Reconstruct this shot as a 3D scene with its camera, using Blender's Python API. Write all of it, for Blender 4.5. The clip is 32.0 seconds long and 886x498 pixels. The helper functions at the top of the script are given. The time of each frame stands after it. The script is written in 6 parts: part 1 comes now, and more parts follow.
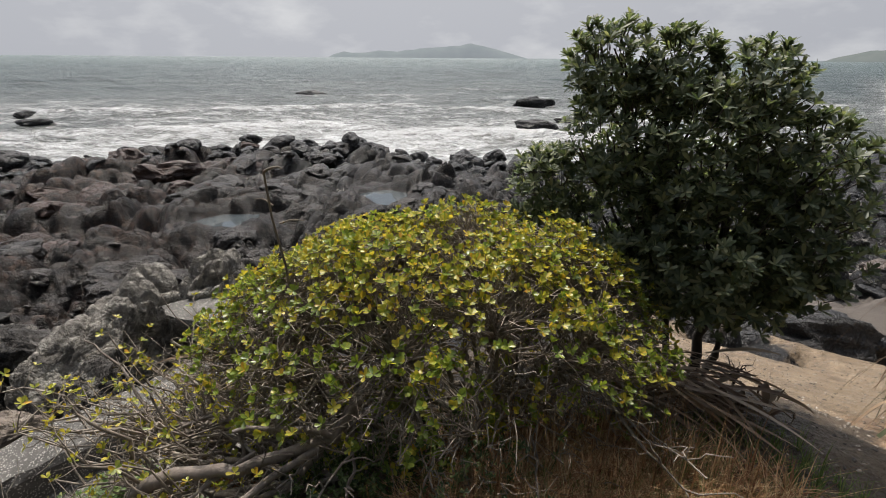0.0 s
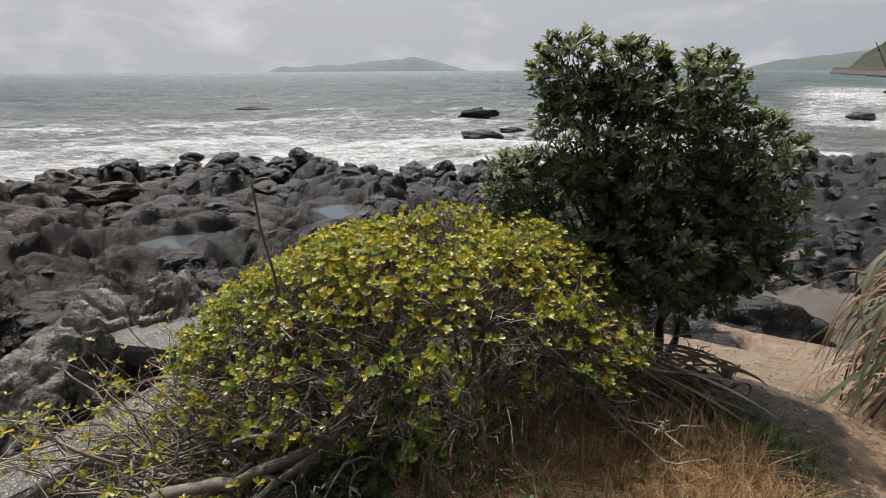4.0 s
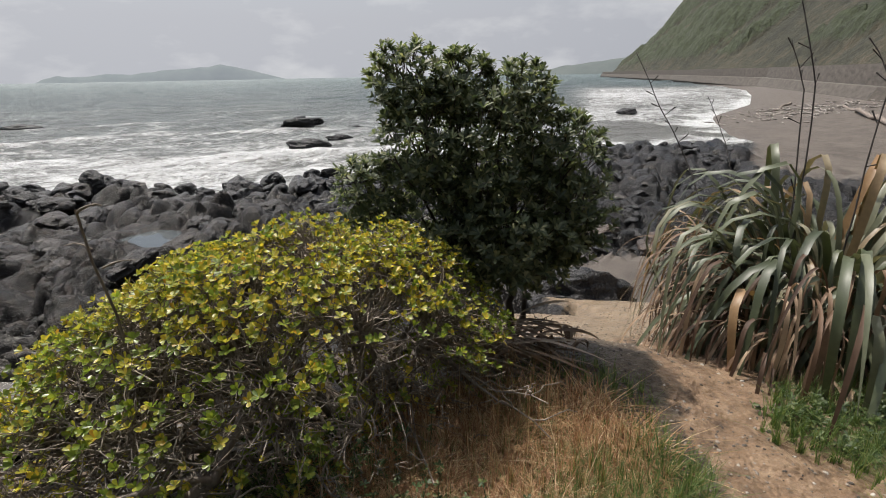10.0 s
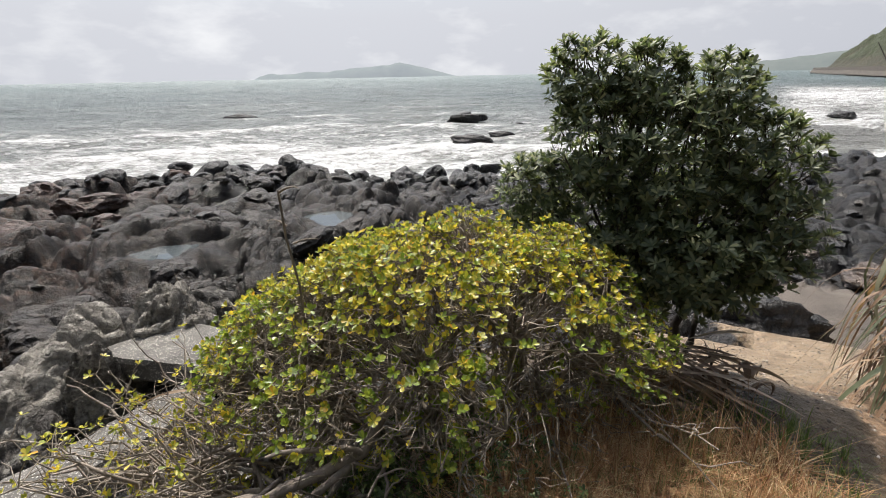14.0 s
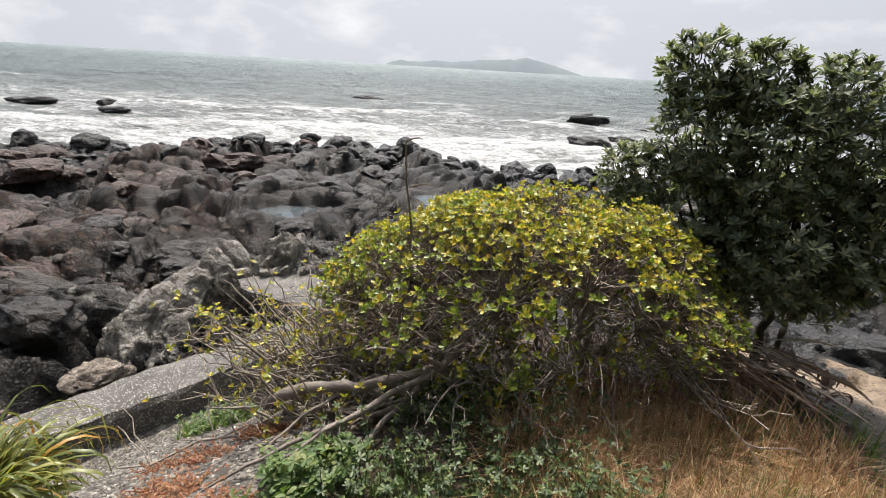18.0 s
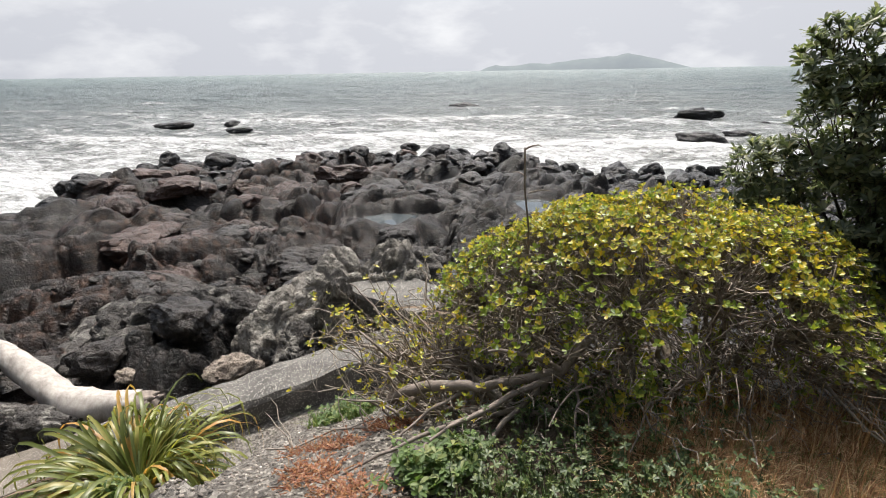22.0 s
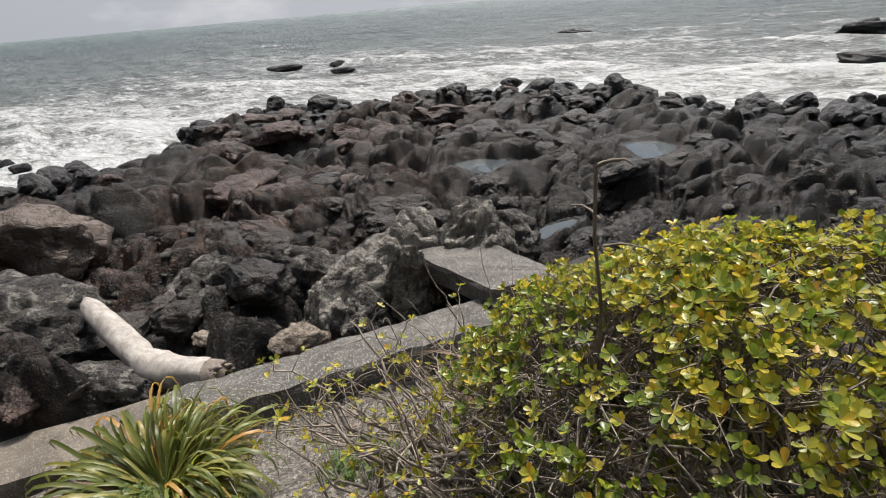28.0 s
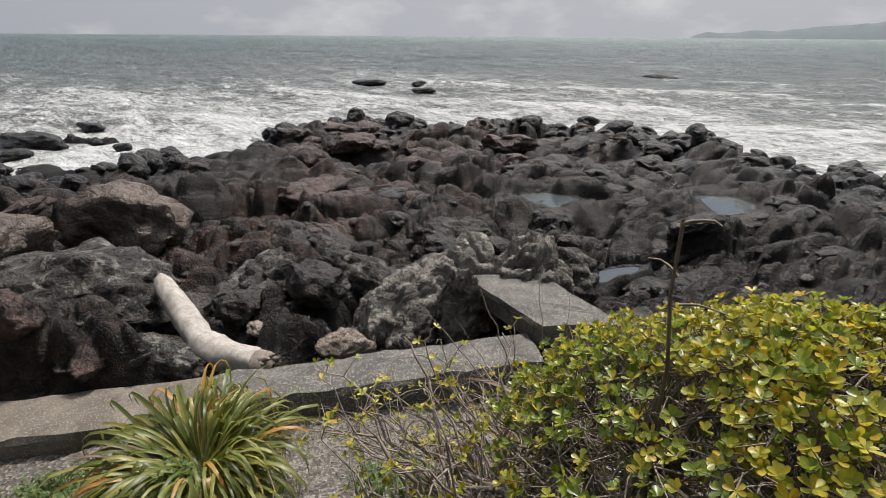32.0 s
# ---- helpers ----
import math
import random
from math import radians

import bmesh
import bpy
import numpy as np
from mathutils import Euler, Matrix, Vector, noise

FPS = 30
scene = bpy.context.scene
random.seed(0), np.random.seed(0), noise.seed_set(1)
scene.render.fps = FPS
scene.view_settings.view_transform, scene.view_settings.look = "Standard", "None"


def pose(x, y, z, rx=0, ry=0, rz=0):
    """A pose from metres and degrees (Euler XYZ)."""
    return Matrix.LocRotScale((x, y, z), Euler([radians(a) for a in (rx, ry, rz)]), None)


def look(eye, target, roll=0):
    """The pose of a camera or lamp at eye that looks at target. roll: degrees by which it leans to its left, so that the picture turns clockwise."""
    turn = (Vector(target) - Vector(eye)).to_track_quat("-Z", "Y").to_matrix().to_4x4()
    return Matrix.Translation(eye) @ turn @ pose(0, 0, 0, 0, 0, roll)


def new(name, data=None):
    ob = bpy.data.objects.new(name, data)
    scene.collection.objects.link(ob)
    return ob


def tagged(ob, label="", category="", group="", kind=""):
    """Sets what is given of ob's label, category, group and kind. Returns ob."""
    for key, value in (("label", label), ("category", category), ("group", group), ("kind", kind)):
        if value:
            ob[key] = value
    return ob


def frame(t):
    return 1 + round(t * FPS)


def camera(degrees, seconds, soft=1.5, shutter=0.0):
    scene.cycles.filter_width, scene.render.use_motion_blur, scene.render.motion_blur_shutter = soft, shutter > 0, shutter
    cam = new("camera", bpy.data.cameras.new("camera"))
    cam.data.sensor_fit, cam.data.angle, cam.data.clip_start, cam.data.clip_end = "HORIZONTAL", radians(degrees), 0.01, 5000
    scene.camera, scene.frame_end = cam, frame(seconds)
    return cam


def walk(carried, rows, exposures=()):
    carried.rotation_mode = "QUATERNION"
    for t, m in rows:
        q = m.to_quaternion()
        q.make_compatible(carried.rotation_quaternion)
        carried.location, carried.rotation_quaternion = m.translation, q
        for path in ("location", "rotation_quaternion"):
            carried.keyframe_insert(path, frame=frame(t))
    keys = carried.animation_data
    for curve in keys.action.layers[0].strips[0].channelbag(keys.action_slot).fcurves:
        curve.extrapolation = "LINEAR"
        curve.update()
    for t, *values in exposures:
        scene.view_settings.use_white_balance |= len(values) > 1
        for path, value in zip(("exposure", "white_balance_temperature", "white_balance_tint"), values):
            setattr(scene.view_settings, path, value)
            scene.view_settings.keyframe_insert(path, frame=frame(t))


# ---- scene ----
# seconds, stops
EXPOSURES = [(0, -0.22, 6450, 10.8), (4, -0.22, 6450, 10.8), (9, -0.17, 6450, 10.8), (13, -0.23, 6450, 10.8), (13.6, -0.17, 6450, 10.8), (14.3, 0.46, 6450, 10.8), (15.5, 0.47, 6450, 10.8), (17.5, 0.32, 6450, 10.8), (19, 0.27, 6450, 10.8), (23, 0.26, 6450, 10.8), (25.5, 0.14, 6450, 10.8), (27.5, -0.1, 6450, 10.8), (30, -0.19, 6450, 10.8), (32, -0.28, 6450, 10.8)]
cam = camera(84.02, 32.0, 1.0)
# seconds, eye x, y, z, heading clockwise from +y, tilt up, lean
PATH = [
    (0, 0.004, 0.012, 7.031, -1.62, -21.31, 0.42),
    (1, -0.020, -0.008, 7.028, -1.59, -20.07, 0.97),
    (2, -0.078, -0.049, 7.031, 0.56, -19.98, 0.84),
    (3, -0.047, -0.028, 7.028, 1.31, -20.05, 1.13),
    (4, -0.138, -0.087, 7.027, 4.33, -19.98, -0.33),
    (4.5, -0.176, -0.088, 7.018, 8.50, -20.07, -0.32),
    (6.5, -0.237, -0.105, 7.030, 13.17, -20.17, -1.17),
    (7, -0.251, -0.110, 7.035, 15.30, -20.27, -1.28),
    (8, -0.258, -0.099, 7.026, 19.47, -20.33, -1.68),
    (9, -0.265, -0.117, 7.030, 22.84, -19.87, -0.88),
    (10, -0.256, -0.125, 7.033, 23.82, -19.47, -1.03),
    (11, -0.254, -0.119, 7.036, 24.78, -19.48, -1.10),
    (12, -0.254, -0.069, 7.031, 20.02, -19.36, -1.48),
    (12.5, -0.272, -0.065, 7.037, 11.33, -19.28, -1.39),
    (13, -0.286, -0.061, 7.027, 7.18, -19.16, -0.90),
    (14, -0.290, -0.048, 7.028, 5.53, -19.45, -1.11),
    (14.5, -0.298, -0.037, 7.030, 4.09, -19.63, -1.07),
    (15, -0.323, -0.050, 7.023, 1.37, -19.73, -0.64),
    (15.5, -0.326, -0.047, 6.998, -3.00, -19.46, -0.91),
    (17.5, -0.337, -0.338, 6.942, -5.44, -19.24, 2.22),
    (18, -0.268, -0.433, 6.955, -6.58, -20.29, 3.39),
    (18.5, -0.290, -0.482, 6.960, -8.44, -21.07, 3.34),
    (19, -0.327, -0.497, 6.960, -9.34, -21.09, 1.43),
    (19.5, -0.327, -0.493, 6.962, -9.55, -21.08, 0.50),
    (20, -0.322, -0.530, 6.963, -10.30, -21.00, 0.11),
    (20.5, -0.329, -0.512, 6.972, -11.66, -21.15, -0.17),
    (21, -0.333, -0.482, 6.974, -13.21, -20.53, -0.64),
    (21.5, -0.363, -0.539, 6.979, -15.86, -20.17, -0.47),
    (22, -0.363, -0.526, 6.978, -18.43, -19.91, -0.98),
    (22.5, -0.392, -0.501, 6.972, -21.27, -20.21, 0.13),
    (23, -0.345, -0.441, 6.951, -22.74, -21.91, 0.24),
    (23.5, -0.304, -0.377, 6.929, -22.72, -23.61, 0.37),
    (24, -0.358, -0.214, 6.905, -22.47, -24.87, 0.78),
    (24.5, -0.469, -0.045, 6.929, -21.82, -25.59, 2.55),
    (25, -0.480, 0.064, 6.951, -23.03, -26.07, 2.31),
    (25.5, -0.432, 0.294, 7.013, -25.91, -26.32, 0.29),
    (27.5, -0.486, 0.752, 6.975, -29.57, -27.05, -3.96),
    (28, -0.478, 0.742, 6.975, -31.75, -26.50, -5.07),
    (28.5, -0.480, 0.746, 6.971, -32.75, -26.39, -5.79),
    (29, -0.476, 0.728, 6.976, -33.25, -26.29, -5.93),
    (29.5, -0.481, 0.738, 6.978, -34.86, -26.45, -5.23),
    (30, -0.478, 0.717, 6.984, -36.52, -26.34, -3.17),
    (30.5, -0.478, 0.681, 7.005, -36.80, -26.36, -1.70),
    (31, -0.486, 0.686, 7.006, -36.83, -26.36, -1.06),
    (31.5, -0.498, 0.681, 7.004, -37.53, -24.92, 0.92),
    (32, -0.507, 0.695, 7.002, -38.52, -23.47, 0.39),
]


def heading(x, y, z, yaw, tilt, lean):
    return Matrix.Translation((x, y, z)) @ pose(0, 0, 0, 0, 0, -yaw) @ pose(0, 0, 0, 90 + tilt) @ pose(0, 0, 0, 0, 0, lean)


walk(cam, [(t, heading(*p)) for t, *p in PATH], EXPOSURES)

# ---- light ----
SUN_AZ, SUN_EL = -13.0, 63.0
world = bpy.data.worlds.new("sky")
scene.world = world
world.use_nodes = True
wn, wl = world.node_tree.nodes, world.node_tree.links
wn.clear()
w_out = wn.new("ShaderNodeOutputWorld")
w_bg = wn.new("ShaderNodeBackground")
w_bg.inputs["Strength"].default_value = 0.095
w_sky = wn.new("ShaderNodeTexSky")
w_sky.sky_type = "NISHITA"
w_sky.sun_disc = False
w_sky.sun_elevation = radians(SUN_EL)
w_sky.sun_rotation = radians(SUN_AZ)
w_sky.dust_density = 2.0
w_sky.air_density = 1.0
w_co = wn.new("ShaderNodeTexCoord")
w_map = wn.new("ShaderNodeMapping")
w_map.inputs["Scale"].default_value = (2.6, 2.6, 6.5)
w_noise = wn.new("ShaderNodeTexNoise")
w_noise.inputs["Scale"].default_value = 2.2
w_noise.inputs["Detail"].default_value = 7
w_noise.inputs["Roughness"].default_value = 0.55
w_ramp = wn.new("ShaderNodeValToRGB")
w_ramp.color_ramp.elements[0].position, w_ramp.color_ramp.elements[0].color = 0.5, (4.3, 4.5, 5.0, 1)
w_ramp.color_ramp.elements[1].position, w_ramp.color_ramp.elements[1].color = 0.72, (6.2, 6.35, 6.6, 1)
w_mix = wn.new("ShaderNodeMix")
w_mix.data_type = "RGBA"
wl.new(w_co.outputs["Generated"], w_map.inputs["Vector"])
wl.new(w_map.outputs["Vector"], w_noise.inputs["Vector"])
wl.new(w_noise.outputs["Fac"], w_ramp.inputs["Fac"])
w_sep = wn.new("ShaderNodeSeparateXYZ")
w_up = wn.new("ShaderNodeMapRange")
w_up.inputs["From Min"].default_value, w_up.inputs["From Max"].default_value = 0.1, 0.38
w_up.inputs["To Min"].default_value, w_up.inputs["To Max"].default_value = 1.0, 0.0
wl.new(w_co.outputs["Generated"], w_sep.inputs[0])
wl.new(w_sep.outputs["Z"], w_up.inputs["Value"])
wl.new(w_ramp.outputs["Color"], w_mix.inputs[7])
wl.new(w_up.outputs["Result"], w_mix.inputs[0])
wl.new(w_sky.outputs["Color"], w_mix.inputs[6])
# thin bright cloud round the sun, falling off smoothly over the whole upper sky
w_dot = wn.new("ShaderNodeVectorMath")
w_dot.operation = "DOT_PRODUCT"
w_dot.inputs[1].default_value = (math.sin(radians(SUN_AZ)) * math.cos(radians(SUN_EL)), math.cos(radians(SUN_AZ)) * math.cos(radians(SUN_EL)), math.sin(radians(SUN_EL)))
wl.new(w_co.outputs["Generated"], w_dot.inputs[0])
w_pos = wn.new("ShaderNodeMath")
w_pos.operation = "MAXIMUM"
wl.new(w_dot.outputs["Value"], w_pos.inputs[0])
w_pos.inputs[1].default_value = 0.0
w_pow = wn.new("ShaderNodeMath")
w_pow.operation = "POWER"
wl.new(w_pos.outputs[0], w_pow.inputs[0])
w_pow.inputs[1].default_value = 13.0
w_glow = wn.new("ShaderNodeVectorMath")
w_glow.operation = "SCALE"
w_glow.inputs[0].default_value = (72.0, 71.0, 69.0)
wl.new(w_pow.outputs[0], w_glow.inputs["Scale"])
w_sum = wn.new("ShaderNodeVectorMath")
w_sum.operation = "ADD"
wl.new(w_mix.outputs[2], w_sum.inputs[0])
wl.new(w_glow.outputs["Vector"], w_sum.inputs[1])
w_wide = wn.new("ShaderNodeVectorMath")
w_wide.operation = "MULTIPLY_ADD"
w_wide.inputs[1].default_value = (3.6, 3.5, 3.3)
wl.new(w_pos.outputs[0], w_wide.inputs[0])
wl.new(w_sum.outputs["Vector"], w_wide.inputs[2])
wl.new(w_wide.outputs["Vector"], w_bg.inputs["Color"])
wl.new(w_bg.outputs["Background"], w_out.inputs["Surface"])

sun = new("sun", bpy.data.lights.new("sun", "SUN"))
sun.data.energy = 4.9
sun.data.angle = radians(0.6)
sun.data.color = (1.0, 0.93, 0.83)
sa, se = radians(SUN_AZ), radians(SUN_EL)
sun.matrix_world = look((40 * math.sin(sa) * math.cos(se), 40 * math.cos(sa) * math.cos(se), 40 * math.sin(se)), (0, 0, 0))

# ---- materials ----


class Nodes:
    """Short-hand for building one node material."""

    def __init__(self, name):
        self.m = bpy.data.materials.new(name)
        self.m.use_nodes = True
        self.t = self.m.node_tree
        self.p = self.t.nodes["Principled BSDF"]
        self.out = self.t.nodes["Material Output"]
        self.co = self.t.nodes.new("ShaderNodeTexCoord").outputs["Object"]

    def link(self, a, b):
        self.t.links.new(a, b)
        return self

    def node(self, kind, **kw):
        n = self.t.nodes.new(kind)
        for k, v in kw.items():
            n.inputs[k].default_value = v
        return n

    def world_pos(self):
        return self.t.nodes.new("ShaderNodeNewGeometry").outputs["Position"]

    def noise(self, scale, detail=5.0, rough=0.6, vec=None, stretch=None, warp=0.0):
        n = self.node("ShaderNodeTexNoise", Scale=scale, Detail=detail, Roughness=rough, Distortion=warp)
        v = vec or self.co
        if stretch:
            mp = self.node("ShaderNodeMapping", Scale=stretch)
            self.link(v, mp.inputs["Vector"])
            v = mp.outputs["Vector"]
        self.link(v, n.inputs["Vector"])
        return n.outputs["Fac"]

    def lumps(self, scale, vec):
        """Rounded knobs with narrow gaps, bent about by a noise."""
        wob = self.node("ShaderNodeTexNoise", Scale=scale * 0.45, Detail=4.0)
        self.link(vec, wob.inputs["Vector"])
        mv = self.t.nodes.new("ShaderNodeVectorMath")
        mv.operation = "MULTIPLY_ADD"
        mv.inputs[1].default_value = (0.5, 0.5, 0.5)
        self.link(wob.outputs["Color"], mv.inputs[0])
        self.link(vec, mv.inputs[2])
        v = self.node("ShaderNodeTexVoronoi", Scale=scale)
        v.feature = "DISTANCE_TO_EDGE"
        self.link(mv.outputs[0], v.inputs["Vector"])
        return self.ramp(v.outputs["Distance"], (0.0, 0.0), (0.1, 0.6), (0.35, 1.0))

    def ramp(self, fac, *stops):
        r = self.t.nodes.new("ShaderNodeValToRGB")
        e = r.color_ramp.elements
        while len(e) < len(stops):
            e.new(0.5)
        for el, (pos, col) in zip(e, stops):
            el.position = pos
            el.color = (*col, 1) if not isinstance(col, (int, float)) else (col, col, col, 1)
        self.link(fac, r.inputs["Fac"])
        return r.outputs["Color"]

    def mix(self, fac, a, b, blend="MIX"):
        n = self.t.nodes.new("ShaderNodeMix")
        n.data_type, n.blend_type = "RGBA", blend
        for s, v in ((0, fac), (6, a), (7, b)):
            if isinstance(v, (int, float)):
                n.inputs[s].default_value = v if s == 0 else (v, v, v, 1)
            elif isinstance(v, tuple):
                n.inputs[s].default_value = (*v, 1)
            else:
                self.link(v, n.inputs[s])
        return n.outputs[2]

    def math(self, op, a, b=0.0, c=0.0):
        n = self.t.nodes.new("ShaderNodeMath")
        n.operation = op
        for i, v in enumerate((a, b, c)):
            if isinstance(v, (int, float)):
                n.inputs[i].default_value = v
            else:
                self.link(v, n.inputs[i])
        return n.outputs[0]

    def attr(self, name):
        n = self.t.nodes.new("ShaderNodeAttribute")
        n.attribute_name = name
        return n.outputs["Fac"]

    def rand(self):
        return self.t.nodes.new("ShaderNodeObjectInfo").outputs["Random"]

    def island(self):
        return self.t.nodes.new("ShaderNodeNewGeometry").outputs["Random Per Island"]

    def color(self, c):
        if isinstance(c, tuple):
            self.p.inputs["Base Color"].default_value = (*c, 1)
        else:
            self.link(c, self.p.inputs["Base Color"])
        return self

    def rough(self, r):
        if isinstance(r, (int, float)):
            self.p.inputs["Roughness"].default_value = r
        else:
            self.link(r, self.p.inputs["Roughness"])
        return self

    def bump(self, h, strength=0.5, dist=0.02, under=None):
        b = self.node("ShaderNodeBump", Distance=dist)
        if isinstance(strength, (int, float)):
            b.inputs["Strength"].default_value = strength
        else:
            self.link(strength, b.inputs["Strength"])
        self.link(h, b.inputs["Height"])
        if under:
            self.link(under, b.inputs["Normal"])
        self.link(b.outputs["Normal"], self.p.inputs["Normal"])
        return b.outputs["Normal"]

    def leafy(self, col, amount=0.45):
        """Thin leaf: part of the light goes through."""
        tr = self.t.nodes.new("ShaderNodeBsdfTranslucent")
        mx = self.t.nodes.new("ShaderNodeMixShader")
        mx.inputs[0].default_value = amount
        self.link(col, tr.inputs["Color"])
        self.link(self.p.outputs[0], mx.inputs[1])
        self.link(tr.outputs[0], mx.inputs[2])
        self.link(mx.outputs[0], self.out.inputs["Surface"])
        return self


def rock_mat(name, dark, mid, light, wet=True, lichen=0.0, scale=1.0):
    n = Nodes(name)
    pos = n.world_pos()
    big = n.noise(0.35 * scale, 4, 0.6, pos)
    fine = n.noise(3.6 * scale, 7, 0.64, pos, warp=0.4)
    grain = n.noise(45 * scale, 6, 0.75, pos)
    col = n.ramp(fine, (0.36, dark), (0.5, mid), (0.66, light))
    col = n.mix(n.ramp(big, (0.42, 0.0), (0.62, 1.0)), col, n.mix(0.5, col, light))
    col = n.mix(n.ramp(grain, (0.35, 0.55), (0.65, 0.0)), col, n.mix(1.0, col, 0.35, "MULTIPLY"))
    if lichen:
        spots = n.ramp(n.noise(3.2, 7, 0.72, pos, warp=0.6), (0.52, 0.0), (0.6, lichen))
        col = n.mix(spots, col, (0.42, 0.4, 0.35))
    n.p.inputs["Specular IOR Level"].default_value = 0.45
    if wet:
        sep = n.t.nodes.new("ShaderNodeSeparateXYZ")
        n.link(pos, sep.inputs[0])
        low = n.math("ADD", sep.outputs["Z"], n.math("MULTIPLY", big, 1.4))
        tide = n.ramp(n.math("MULTIPLY", low, 0.4), (0.38, 1.0), (0.62, 0.0))
        col = n.mix(tide, col, n.mix(1.0, col, (0.3, 0.31, 0.34), "MULTIPLY"))
        n.rough(n.mix(n.ramp(grain, (0.4, 0.0), (0.6, 0.5)), n.ramp(n.math("MULTIPLY", low, 0.4), (0.38, 0.14), (0.62, 0.34)), 0.7))
    else:
        n.rough(0.8)
    n.color(col)
    b0 = n.bump(n.lumps(2.6 * scale, pos), 0.7, 0.1)
    b1 = n.bump(n.lumps(8.5 * scale, pos), 0.8, 0.035, b0)
    b2 = n.bump(n.noise(4.2 * scale, 9, 0.7, pos, stretch=(1, 1, 1.8), warp=0.5), 0.9, 0.07, b1)
    n.bump(n.noise(26 * scale, 8, 0.75, pos, warp=0.4), 0.9, 0.025, b2)
    return n.m


ROCK = rock_mat("reef_rock", (0.005, 0.004, 0.004), (0.018, 0.015, 0.013), (0.072, 0.058, 0.048))
ROCK_BLACK = rock_mat("black_wet_rock", (0.005, 0.005, 0.0055), (0.018, 0.0175, 0.018), (0.06, 0.057, 0.057))
ROCK_RED = rock_mat("red_rock", (0.012, 0.0075, 0.006), (0.05, 0.03, 0.0235), (0.135, 0.083, 0.065))
ROCK_BROWN = rock_mat("brown_boulder", (0.025, 0.019, 0.016), (0.085, 0.062, 0.05), (0.19, 0.145, 0.115), scale=0.7)
ROCK_PALE = rock_mat("pale_rock", (0.02, 0.0175, 0.015), (0.11, 0.098, 0.083), (0.4, 0.37, 0.325), wet=False, lichen=0.6)
ROCK_GREY = rock_mat("grey_rock", (0.009, 0.008, 0.0075), (0.036, 0.032, 0.029), (0.12, 0.108, 0.097), wet=False, lichen=0.4)


def chip_mat():
    n = Nodes("mixed_gravel")
    r = n.island()
    col = n.ramp(r, (0.0, (0.04, 0.034, 0.03)), (0.35, (0.11, 0.094, 0.078)), (0.7, (0.23, 0.2, 0.168)), (0.95, (0.36, 0.325, 0.28)), (1.0, (0.52, 0.49, 0.44)))
    col = n.mix(n.ramp(n.noise(60, 5, 0.7), (0.35, 0.5), (0.65, 0.0)), col, n.mix(1.0, col, 0.5, "MULTIPLY"))
    n.color(col).rough(0.8)
    n.bump(n.noise(90, 5, 0.7), 0.6, 0.004)
    return n.m


CHIPS = chip_mat()
STONE_TAN = rock_mat("tan_stone", (0.13, 0.1, 0.08), (0.27, 0.22, 0.175), (0.4, 0.34, 0.28), wet=False)


